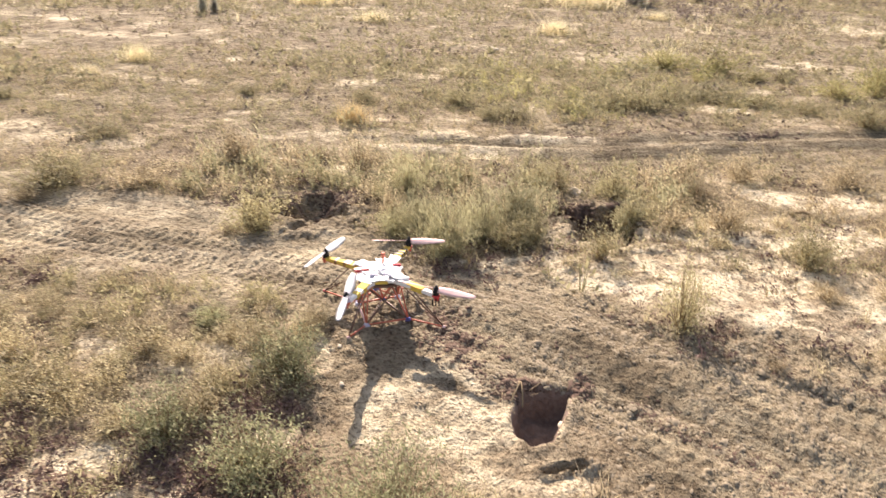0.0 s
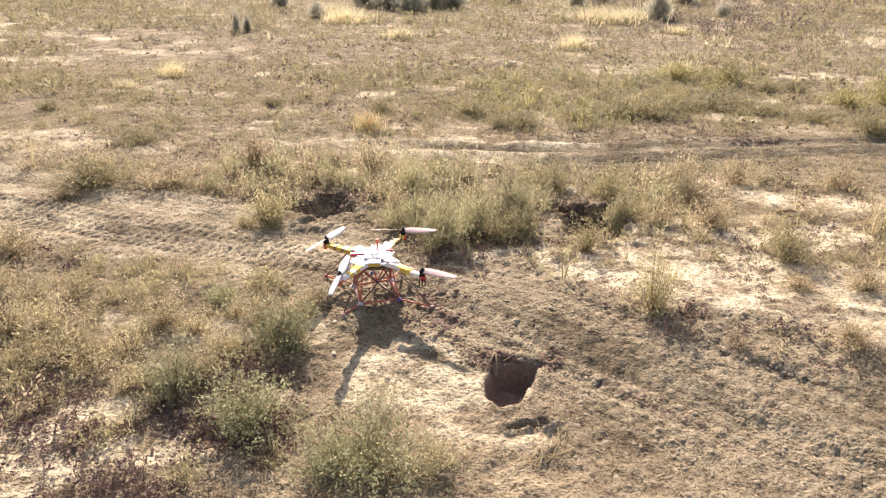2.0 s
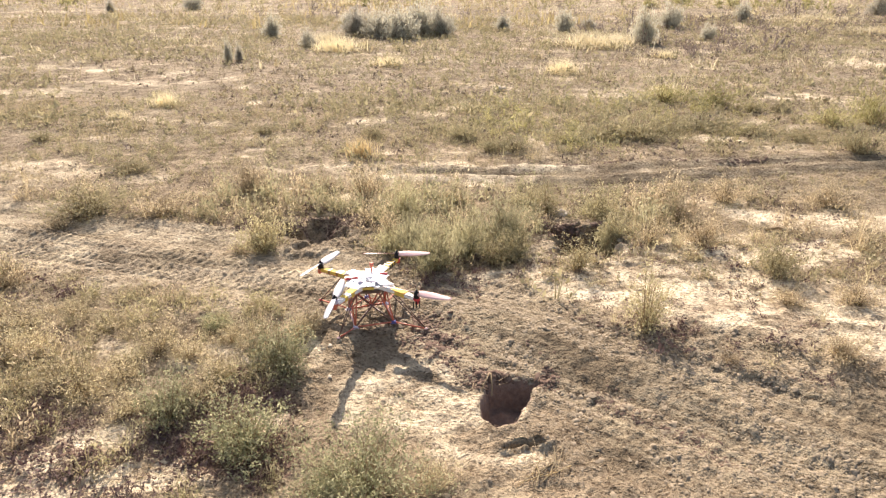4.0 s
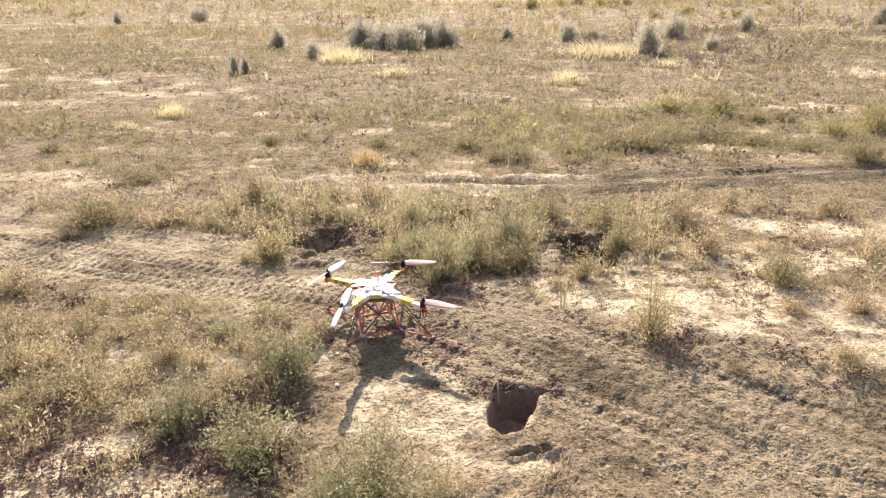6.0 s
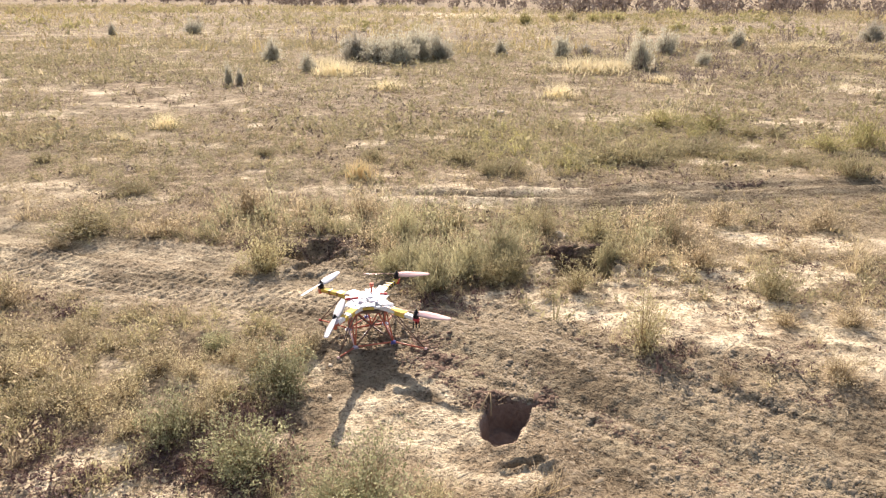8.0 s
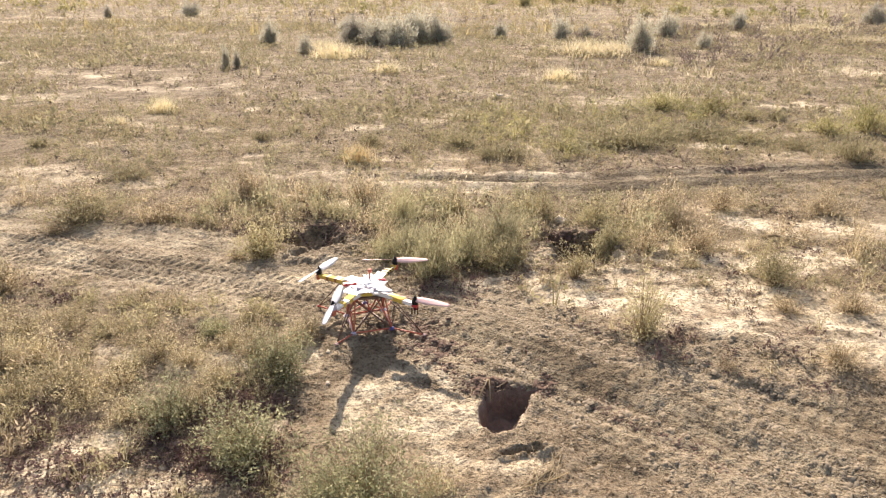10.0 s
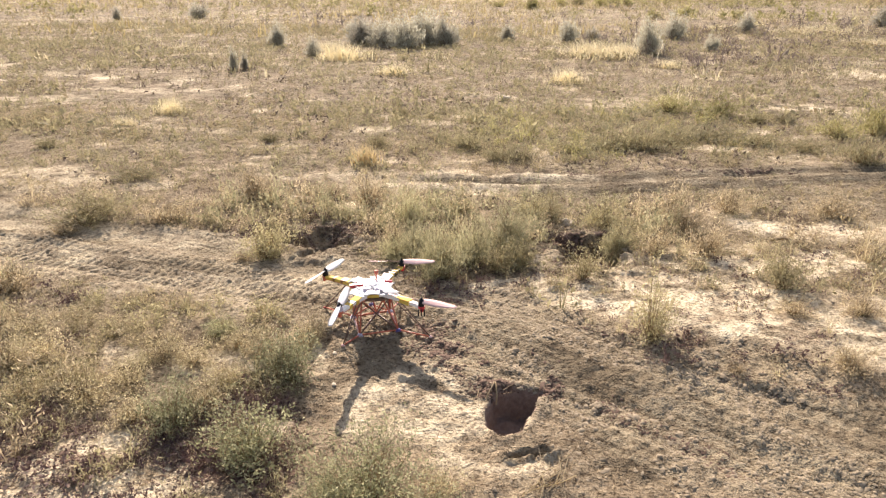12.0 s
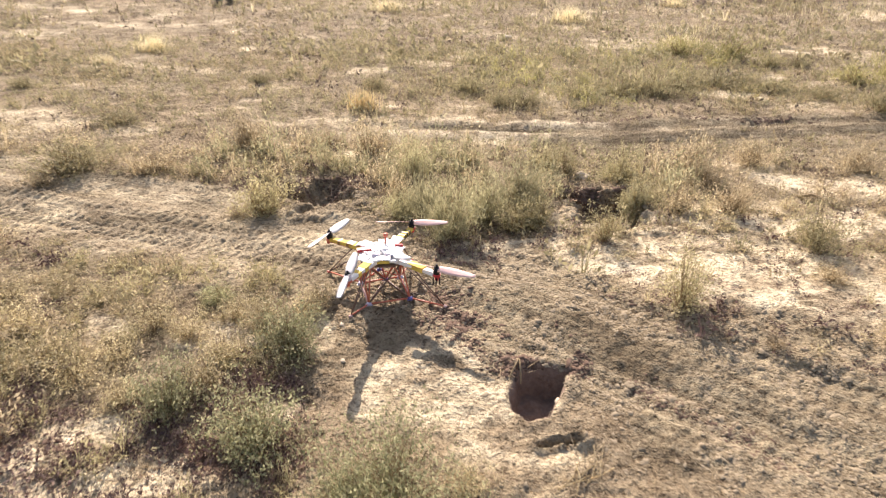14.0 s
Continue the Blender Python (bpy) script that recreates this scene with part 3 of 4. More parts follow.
            block(bm, turn @ Vector((r, 0, H - 0.002 - (r - 0.12) * 0.04 + rise * r / L)), (w, 0.0365 - (r - 0.12) * 0.08, 0.0195), turn, 0.001)
            back = key in ("bl", "br")
            part("tape_band", bm, (BLACK if key == "br" else BROWN) if back else YELLOW, arm, ("dark tape band" if back else "yellow tape band"), False)
        bm = bmesh.new()
        rod(bm, turn @ Vector((0.10, 0.012, H - 0.012)), turn @ Vector((L - 0.01, 0.006, H - 0.014 + rise)), 0.003, 6)
        part("cable", bm, ORANGE, arm, "orange cable under the arm")
        mz = H - 0.001 + rise
        bm = bmesh.new()
        disc(bm, (ex_, ey_, mz - 0.004), 0.015, 0.008, 20)
        block(bm, (ex_ + n.x * 0.004, ey_ + n.y * 0.004, mz - 0.017), (0.013, 0.018, 0.016), turn, 0.002)
        part("motor_mount", bm, RED if key in ("fr", "br") else ORANGE, arm, "reddish printed motor mount", False)
        bm = bmesh.new()
        disc(bm, (ex_, ey_, mz + 0.002), 0.0125, 0.004, 24)
        disc(bm, (ex_, ey_, mz + 0.010), 0.0135, 0.011, 24)
        disc(bm, (ex_, ey_, mz + 0.0175), 0.0135, 0.004, 24, 0.008)
        part("motor", bm, LILAC if key == "fl" else BLACK, arm, "pale grey brushless motor" if key == "fl" else "black brushless motor", False)
        if key == "fr":
            for s in (-0.012, 0.0, 0.012):
                bm = bmesh.new()
                block(bm, (ex_ + s, ey_ - 0.012, mz - 0.026), (0.005, 0.008, 0.028), None, 0.001)
                part("motor_lead", bm, BLACK, arm, "dangling black motor wire", False)
        propeller(top, (ex_, ey_, mz + 0.020), blade_turn, blade_mat, 4 if key == "fl" else 0)
    # truss of rods
    A, B = Vector((-0.045, -0.140, 0.014)), Vector((0.112, -0.090, 0.014))
    C, D = Vector((0.065, 0.085, 0.014)), Vector((-0.092, 0.030, 0.014))
    E_ = Vector((0.008, 0.008, 0.045))
    lower = (A, B, C, D)
    upper = [Vector((x * 0.82, y * 0.82, H - 0.02)) for x, y in (outline[0], outline[1], outline[3], outline[5])]
    side = [Vector((x * 0.88, y * 0.88, H - 0.02)) for x, y in (outline[7], outline[2], outline[4], outline[6])]

    def strut(a, b, mat, r=0.0031, name="truss_rod"):
        bm = bmesh.new()
        rod(bm, a, b, r)
        part(name, bm, mat, top)

    # middle nodes, in one line with the centre
    G1, G2 = Vector((-0.085, -0.047, 0.052)), Vector((0.066, 0.013, 0.052))
    G3 = Vector((-0.02, 0.075, 0.052))
    for a, b, mat, r in ((G1, E_, ORANGE, 0.0036), (E_, G2, ORANGE, 0.0036), (G1, A, PINK, 0.0042), (G2, B, PINK, 0.0042), (G1, side[0], ORANGE, 0.0034), (G1, upper[0], ORANGE, 0.0034),
                         (G2, side[1], ORANGE, 0.0034), (G2, upper[1], ORANGE, 0.0036), (G1, D, CARBON, 0.003), (G2, C, CARBON, 0.003), (G3, C, ORANGE, 0.003), (G3, D, ORANGE, 0.003),
                         (G3, upper[3], CARBON, 0.003), (G3, E_, CARBON, 0.003), (G2, side[2], CARBON, 0.003)):
        strut(a, b, mat, r)
    for k in range(4):
        strut(lower[k], lower[(k + 1) % 4], ORANGE, 0.0036)
        strut(upper[k], upper[(k + 1) % 4], PINK if k == 0 else ORANGE, 0.0046 if k == 0 else 0.0036)
        strut(lower[k], upper[k], ORANGE)
        strut(E_, upper[k], ORANGE)
        strut(E_, lower[k], CARBON)
        strut(lower[k], side[k], ORANGE)
    strut(lower[0], side[1], CARBON)
    strut(lower[1], side[0], CARBON)
    for p, mat in ((A, LILAC), (B, BLUE), (C, LILAC), (D, BLUE), (E_, BLUE), (G1, LILAC), (G2, LILAC), (G3, BLUE)):
        bm = bmesh.new()
        bmesh.ops.create_icosphere(bm, subdivisions=2, radius=0.0095, matrix=Matrix.Translation(p) @ Matrix.Diagonal((1.25, 1.1, 0.75, 1)))
        block(bm, p + Vector((0, 0, -0.005)), (0.026, 0.012, 0.006), pose(0, 0, 0, 0, 0, 20), 0.001)
        part("joint", bm, mat, top, "pale grey printed joint" if mat is LILAC else "blue printed joint", False)
    feet = {"fr": (0.250, -0.118, B, side[1]), "fl": (-0.107, -0.210, A, upper[0]), "bl": (-0.242, 0.145, D, side[3]), "br": (0.105, 0.235, C, side[2])}
    for key, (fx, fy, node_, up) in feet.items():
        fz = at_height(cx + fx, cy + fy) - z0 + 0.0045
        foot = Vector((fx, fy, fz))
        strut(node_, foot, ORANGE, 0.0033, "foot_rod")
        strut(foot, up, CARBON, 0.0023, "leg_rod")
        strut(foot, Vector((ends[key][0] * 0.52, ends[key][1] * 0.52, H - 0.006)), CARBON, 0.0023, "leg_rod")
        bm = bmesh.new()
        bmesh.ops.create_icosphere(bm, subdivisions=2, radius=0.0068, matrix=Matrix.Translation(foot) @ Matrix.Diagonal((1.2, 1, 0.8, 1)))
        part("foot", bm, PINK if key in ("fr", "fl") else RED, top, "rounded plastic foot")


build_quadcopter(-0.266, 3.250)

# ---- plants ----
def bush_arrays(rng, stems, tall, wide, leaves, leaf_len, leaf_w, stem_w=0.0016, droop=0.25, up=0.5, joints=3, slim=0.5):
    """Stems that fan out from one foot, and their leaves, rounder or slimmer: (verts, quads) for each."""
    az = rng.uniform(0, 2 * math.pi, stems)
    lobes = 0.92 + 0.20 * np.sin(2 * az + rng.uniform(0, 6)) + 0.20 * np.sin(5 * az + rng.uniform(0, 6))
    rad = np.sqrt(rng.uniform(0.01, 1, stems)) * lobes
    tip_h = tall * (1 - droop * rad ** 2) * rng.uniform(0.45, 1.12, stems) * (0.90 + 0.27 * np.sin(3 * az + rng.uniform(0, 6)))
    tip = np.stack([wide * rad * np.cos(az), wide * rad * np.sin(az), tip_h], 1)
    foot = tip * (0.35, 0.35, 0) * rng.uniform(0.2, 1.2, (stems, 1))
    side = np.stack([-np.sin(az), np.cos(az), np.zeros(stems)], 1)
    bend = rng.normal(0, 0.10 * wide, (stems, 3)) * (1, 1, 0.3)

    def place(which, t):
        p = foot[which] * (1 - t)[..., None] + tip[which] * np.stack([t ** 1.15, t ** 1.15, t ** 0.85], -1) + bend[which] * (np.sin(math.pi * t)[..., None])
        return p
    ts = np.linspace(0, 1, joints + 1)
    sv, sq = [], []
    for k, t in enumerate(ts):
        p = place(np.arange(stems), np.full(stems, t))
        w = stem_w * (1.15 - t)
        sv.append(np.stack([p - side * w, p + side * w], 1))
    sv = np.stack(sv, 1).reshape(-1, 3)                    # stems x 4 x 2
    base = np.arange(stems)[:, None] * 2 * (joints + 1)
    for k in range(joints):
        sq.append(base + np.array([2 * k, 2 * k + 1, 2 * k + 3, 2 * k + 2]))
    sq = np.concatenate(sq)
    n = stems * leaves
    which = np.repeat(np.arange(stems), leaves)
    # leaves sit in loose bunches along each stem
    bunch = rng.integers(0, 5, n)
    t = 0.14 + 0.19 * (bunch + 0.5 + rng.normal(0, 0.22, n))
    off = rng.normal(0, 0.017 * (tall + wide) / 0.3, (stems, 5, 3))
    p = place(which, np.clip(t, 0.05, 1.04)) + (off[which, bunch] + rng.normal(0, 0.006 * (tall + wide) / 0.3, (n, 3))) * (1, 1, 0.7)
    p[:, 2] = np.maximum(p[:, 2], 0.004)
    d = rng.normal(0, 1 - 0.3 * slim, (n, 3)) + np.array([0, 0, up]) + tip[which] / (np.linalg.norm(tip[which], axis=1, keepdims=True) + 1e-6) * 0.6
    d /= np.linalg.norm(d, axis=1, keepdims=True)
    s = np.cross(d, rng.normal(0, 1, (n, 3)))
    s /= np.linalg.norm(s, axis=1, keepdims=True) + 1e-9
    ll = (1 + 0.4 * slim) * leaf_len * rng.uniform(0.5, 1.3, n)[:, None]
    lw = (1 - 0.38 * slim) * leaf_w * rng.uniform(0.6, 1.3, n)[:, None]
    lv = np.stack([p, p + d * ll * 0.5 + s * lw / 2, p + d * ll, p + d * ll * 0.5 - s * lw / 2], 1).reshape(-1, 3)
    lq = np.arange(n)[:, None] * 4 + np.arange(4)
    return (sv, sq), (lv, lq)


def blade_arrays(rng, blades, tall, wide, w=0.003):
    """A tuft of thin curved grass blades."""
    az = rng.uniform(0, 2 * math.pi, blades)
    foot = rng.normal(0, 0.4 * wide, (blades, 2))
    lean = rng.uniform(0.1, 1.0, blades) * wide
    h = tall * rng.uniform(0.25, 1.05, blades)
    side = np.stack([-np.sin(az), np.cos(az), np.zeros(blades)], 1)
    rows = []
    for t in (0.0, 0.5, 1.0):
        p = np.stack([foot[:, 0] + np.cos(az) * lean * t ** 2, foot[:, 1] + np.sin(az) * lean * t ** 2, h * t ** 0.9], 1)
        rows.append(np.stack([p - side * w * (1.05 - t) / 2, p + side * w * (1.05 - t) / 2], 1))
    v = np.stack(rows, 1).reshape(-1, 3)
    base = np.arange(blades)[:, None] * 6
    q = np.concatenate([base + np.array([0, 1, 3, 2]), base + np.array([2, 3, 5, 4])])
    return v, q


LOCAL = {}


def plant_kind(kind, variants, make):
    """Meshes of some variants of a plant, one metre high and one metre in radius; each is a list of (part name, mesh)."""
    LOCAL[kind] = [make(np.random.default_rng(100 * len(LOCAL) + v)) for v in range(variants)]


def unit_bush(stems, leaves, leaf_len, leaf_w, leaf_mat, stem_mat, droop, up, tall, wide, stem_w=0.0016, slim=0.5):
    def make(rng):
        (sv, sq), (lv, lq) = bush_arrays(rng, stems, tall, wide, leaves, leaf_len, leaf_w, stem_w, droop, up, 3, slim)
        return [("stem_clump", mesh_from("stem_clump", sv / (wide, wide, tall), sq, stem_mat)), ("foliage", mesh_from("foliage", lv / (wide, wide, tall), lq, leaf_mat))]
    return make


plant_kind("near", 4, unit_bush(150, 26, 0.0108, 0.0050, LEAF_GREEN, STALK, 0.45, 0.3, 0.19, 0.14, 0.0012, 0.0))
plant_kind("dry", 4, unit_bush(105, 19, 0.0108, 0.0046, LEAF_DRY, STALK, 0.45, 0.3, 0.15, 0.14, 0.0012, 0.0))
plant_kind("mid", 4, unit_bush(200, 30, 0.019, 0.0036, LEAF_SCRUB, STALK, 0.35, 1.5, 0.22, 0.16))
plant_kind("open", 3, unit_bush(210, 24, 0.0118, 0.0052, LEAF_GREEN, STALK, 0.55, 0.3, 0.18, 0.28, 0.0011, 0.0))
plant_kind("olive", 3, unit_bush(130, 22, 0.014, 0.0062, LEAF_OLIVE, STALK, 0.3, 0.6, 0.22, 0.15))
plant_kind("weed", 4, unit_bush(85, 24, 0.012, 0.0055, LEAF_OLIVE, STALK, 0.6, 0.5, 0.26, 0.14, 0.0018))
plant_kind("tan", 4, unit_bush(90, 20, 0.012, 0.005, LEAF_TAN, STALK, 0.3, 0.5, 0.16, 0.13, 0.0018))
plant_kind("field", 4, unit_bush(120, 12, 0.036, 0.008, LEAF_FIELD, STALK, 0.6, 1.6, 0.24, 0.26, 0.003))
plant_kind("bright", 3, unit_bush(120, 12, 0.036, 0.008, LEAF_RABBIT, STALK, 0.6, 1.6, 0.24, 0.26, 0.003))
plant_kind("sage", 5, unit_bush(190, 24, 0.05, 0.015, LEAF_SAGE, BARE_TWIG, 0.6, 1.6, 0.5, 0.3, 0.005))
plant_kind("rabbit", 3, unit_bush(90, 12, 0.09, 0.025, LEAF_RABBIT, STALK, 0.4, 1.2, 0.45, 0.4, 0.006))


def straw(rng):
    v, q = blade_arrays(rng, 700, 0.24, 0.38, 0.007)
    return [("blade_clump", mesh_from("blade_clump", v / (0.35, 0.35, 0.3), q, STRAW_BLADE))]


def orange_straw(rng):
    v, q = blade_arrays(rng, 260, 0.2, 0.12, 0.005)
    return [("blade_clump", mesh_from("blade_clump", v / (0.12, 0.12, 0.2), q, ORANGE_BLADE))]


plant_kind("straw", 4, straw)
plant_kind("orange", 1, orange_straw)
PLANT_RNG = random.Random(5)


def plant(name, kind, x, y, tall, wide, label, category, group):
    z = min(at_height(x + a, y + b) for a, b in ((0, 0), (0.03, 0), (-0.03, 0), (0, 0.03)))
    root = tagged(new(name), label, category, group)
    root.matrix_basis = Matrix.LocRotScale((x, y, z - 0.004), Euler((0, 0, PLANT_RNG.uniform(0, 6.28))), (wide, wide, tall))
    for pname, me in PLANT_RNG.choice(LOCAL[kind]):
        part(pname, me, None, root)
    return root


SCRUB_NEAR = [(-0.89, 2.54, 0.20, 0.13), (-0.58, 2.39, 0.21, 0.18), (-0.17, 2.21, 0.21, 0.29), (-0.56, 2.85, 0.20, 0.15), (-1.69, 2.90, 0.20, 0.12), (-1.59, 2.98, 0.17, 0.13), (-0.95, 2.93, 0.13, 0.10), (-1.26, 2.68, 0.14, 0.14), (-1.16, 2.80, 0.13, 0.12), (-0.82, 3.05, 0.12, 0.11), (-1.05, 2.58, 0.14, 0.11), (-1.48, 2.68, 0.11, 0.11), (0.04, 2.22, 0.13, 0.10), (-0.29, 2.19, 0.11, 0.10), (-0.91, 3.16, 0.08, 0.09), (-0.54, 3.06, 0.12, 0.09), (-0.69, 2.99, 0.17, 0.13), (-0.51, 3.14, 0.11, 0.10), (-1.09, 2.99, 0.14, 0.14), (-1.38, 2.75, 0.15, 0.14), (-1.39, 3.20, 0.10, 0.15), (-0.81, 2.64, 0.16, 0.12), (-1.77, 3.21, 0.13, 0.16), (-1.59, 3.30, 0.10, 0.13), (-0.80, 2.80, 0.13, 0.10)]
SCRUB_MID = [(0.37, 4.19, 0.28, 0.19), (0.33, 3.93, 0.16, 0.13), (0.00, 3.87, 0.26, 0.19), (-0.20, 4.66, 0.21, 0.12), (-0.96, 4.13, 0.23, 0.18), (1.47, 4.84, 0.25, 0.18), (1.05, 4.30, 0.20, 0.16), (1.51, 4.61, 0.19, 0.15), (1.72, 3.74, 0.21, 0.15), (-0.49, 5.04, 0.23, 0.17), (-1.31, 5.22, 0.23, 0.17), (-2.22, 4.67, 0.20, 0.28), (-2.10, 3.63, 0.15, 0.14), (0.18, 4.03, 0.22, 0.14), (0.58, 4.83, 0.15, 0.15), (1.01, 4.60, 0.20, 0.13), (-0.24, 4.08, 0.14, 0.11), (1.48, 4.16, 0.19, 0.17), (0.45, 3.98, 0.14, 0.10), (-0.12, 4.12, 0.20, 0.13), (1.00, 4.25, 0.24, 0.09)]
WEED = [(0.92, 3.17, 0.34, 0.13), (0.69, 4.70, 0.24, 0.14), (0.73, 3.77, 0.21, 0.12), (1.19, 2.92, 0.05, 0.06), (1.64, 2.93, 0.10, 0.12), (1.93, 5.01, 0.16, 0.19), (2.57, 4.97, 0.15, 0.17), (-0.78, 5.24, 0.14, 0.18), (-2.28, 4.47, 0.10, 0.11), (-1.08, 4.09, 0.07, 0.08), (1.64, 3.42, 0.10, 0.10), (1.95, 3.42, 0.12, 0.12), (-1.75, 4.73, 0.14, 0.23), (-0.26, 4.34, 0.17, 0.10), (1.22, 4.19, 0.13, 0.12), (0.14, 4.93, 0.15, 0.13), (0.79, 4.29, 0.13, 0.08)]
SCRUB_FIELD = [(4.29, 7.52, 0.40, 0.24), (3.54, 6.40, 0.28, 0.22), (3.04, 8.47, 0.27, 0.40), (2.60, 8.74, 0.26, 0.32), (1.52, 6.90, 0.20, 0.30), (1.80, 6.92, 0.27, 0.28), (0.21, 6.81, 0.20, 0.20), (0.44, 6.36, 0.18, 0.13), (3.85, 7.42, 0.22, 0.24), (3.34, 8.12, 0.18, 0.14), (0.64, 6.38, 0.18, 0.13), (-0.62, 6.81, 0.15, 0.13), (-1.63, 6.93, 0.13, 0.11), (-3.54, 6.61, 0.13, 0.12), (-2.35, 5.64, 0.14, 0.21), (1.11, 6.73, 0.16, 0.21), (2.96, 7.12, 0.16, 0.27), (3.28, 6.86, 0.14, 0.23), (-0.49, 8.38, 0.11, 0.06), (2.54, 7.34, 0.20, 0.36), (3.62, 8.13, 0.15, 0.13), (2.15, 7.15, 0.20, 0.25)]
SAGE = [(-3.75, 16.25, 0.45, 0.22), (-2.62, 14.27, 0.34, 0.16), (-3.46, 12.01, 0.33, 0.08), (-3.30, 12.07, 0.25, 0.07), (-1.98, 16.77, 0.53, 0.37), (-1.44, 16.36, 0.54, 0.42), (-0.97, 15.92, 0.60, 0.41), (-0.61, 16.77, 0.66, 0.43), (-0.14, 16.78, 0.59, 0.33), (1.34, 18.14, 0.36, 0.19), (2.78, 17.94, 0.46, 0.27), (3.46, 18.56, 0.27, 0.21), (3.96, 15.22, 0.64, 0.28), (5.54, 18.81, 0.59, 0.32), (8.01, 20.64, 0.49, 0.26), (-8.39, 24.88, 0.46, 0.37), (-10.41, 23.30, 0.36, 0.16), (13.28, 23.41, 0.64, 0.36), (5.47, 15.87, 0.33, 0.18), (-0.44, 18.17, 0.43, 0.43), (-2.59, 19.87, 0.28, 0.27)]
RABBIT = [(3.38, 32.48, 0.57, 0.39), (5.35, 37.49, 0.42, 0.39), (6.49, 39.33, 0.44, 0.41), (7.49, 38.43, 0.44, 0.47), (8.97, 39.24, 0.42, 0.48), (9.07, 42.50, 0.35, 0.52), (2.14, 35.48, 0.25, 0.35), (6.98, 26.53, 0.30, 0.26), (8.77, 28.51, 0.33, 0.35), (9.82, 26.21, 0.31, 0.33)]
STRAW = [(-1.97, 13.66, 0.41, 0.43), (2.85, 14.62, 0.40, 0.75), (3.76, 13.04, 0.21, 0.23), (-0.88, 11.70, 0.22, 0.26), (-3.09, 8.33, 0.23, 0.15), (-3.63, 27.00, 0.26, 0.39), (1.73, 11.06, 0.30, 0.26), (-3.27, 7.59, 0.13, 0.11), (3.55, 15.52, 0.25, 0.37), (-2.53, 15.50, 0.25, 0.31), (9.20, 23.14, 0.20, 0.29), (7.41, 21.41, 0.21, 0.27), (10.03, 20.56, 0.30, 1.05), (9.63, 17.33, 0.26, 0.75), (2.73, 9.31, 0.17, 0.23)]
for k, (x, y, h, w) in enumerate(SCRUB_NEAR):
    green = k in (0, 1, 2, 3, 13, 14)
    plant("shrub", "open" if k == 2 else "near" if green else "dry", x, y, h if green else 0.85 * h, w, "low grey-green desert shrub with fine leaves on sandy soil" if green else "half-dry tan-olive low shrub on sandy soil", "shrub", "low shrubs near the track")
for k, (x, y, h, w) in enumerate(SCRUB_MID):
    olive = k in (1, 4, 6, 8, 11, 14, 15, 18)
    dried = k in (5, 7, 9, 10, 12, 17)
    plant("shrub", "olive" if olive else "tan" if dried else "mid", x, y, h, w, "yellowish olive bushy shrub beside the track" if olive else "dry tan open shrub beyond the track" if dried else "bushy grey-green shrub beyond the track", "shrub", "bushes beyond the track")
for k, (x, y, h, w) in enumerate(WEED):
    thin = k in (0, 1, 2, 15, 17)
    plant("weed", "weed" if thin else "tan", x, y, h, w, "tall thin-stalked olive weed on pale sand" if thin else "half-dry tan weed on sandy soil", "weed", "dry weeds")
for k, (x, y, h, w) in enumerate(SCRUB_FIELD):
    bright = k in (0, 2, 3, 8)
    plant("shrub", "bright" if bright else "field", x, y, 0.8 * h, 1.25 * w, "yellow-green spreading shrub in the open field" if bright else "low spreading green-grey shrub in the open field", "shrub", "field shrubs")
for x, y, h, w in SAGE:
    plant("sagebrush", "sage", x, y, h, w, "rounded blue-grey sagebrush standing in dry grass", "sagebrush", "far sagebrush")
for x, y, h, w in RABBIT:
    plant("rabbitbrush", "rabbit", x, y, h, w, "yellow-green rounded brush far across the field", "brush", "far yellow brush")
for x, y, h, w in STRAW:
    plant("grass_tuft", "straw", x, y, h, w, "pale straw-yellow tuft of dry grass", "grass", "straw tufts")
plant("grass_tuft", "orange", -0.66, 6.2, 0.19, 0.14, "orange-yellow tuft of dry grass", "grass", "straw tufts")

# ---- scattered cover, uncounted ----
def scattered(name, make_proto, protos, spots, mat, label, category):
    """Many small plants joined in one mesh. spots: x, y, size, in arrays."""
    rng = np.random.default_rng(len(name) * 7 + len(spots))
    kinds = [make_proto(rng) for _ in range(protos)]
    vs, qs, at = [], [], 0
    z = height(spots[:, 0], spots[:, 1])
    pick = rng.integers(0, protos, len(spots))
    ang = rng.uniform(0, 2 * math.pi, len(spots))
    tilt = rng.uniform(0.75, 1.3, len(spots))
    for k, (v, q) in enumerate(kinds):
        sel = np.nonzero(pick == k)[0]
        c, s = np.cos(ang[sel])[:, None], np.sin(ang[sel])[:, None]
        sc = spots[sel, 2][:, None]
        x = (v[:, 0] * c - v[:, 1] * s) * sc + spots[sel, 0][:, None]
        y = (v[:, 0] * s + v[:, 1] * c) * sc + spots[sel, 1][:, None]
        zz = v[:, 2] * sc * tilt[sel][:, None] + z[sel][:, None] - 0.002
        vs.append(np.stack([x, y, zz], -1).reshape(-1, 3))
        qs.append((q[None] + (np.arange(len(sel)) * len(v))[:, None, None]).reshape(-1, 4) + at)
        at += len(sel) * len(v)
    me = mesh_from(name, np.concatenate(vs), np.concatenate(qs), mat)
    return tagged(new(name, me), label, category, kind="stuff")


def strew(n, x0, x1, y0, y1, size, seed, want):
    """Places in a rectangle, kept with the chance that want(x, y, ...) gives."""
    rng = np.random.default_rng(seed)
    x, y = rng.uniform(x0, x1, n), rng.uniform(y0, y1, n)
    keep = rng.uniform(0, 1, n) < want(x, y)
    return np.stack([x, y, size * rng.lognormal(0, 0.35, n)], 1)[keep]


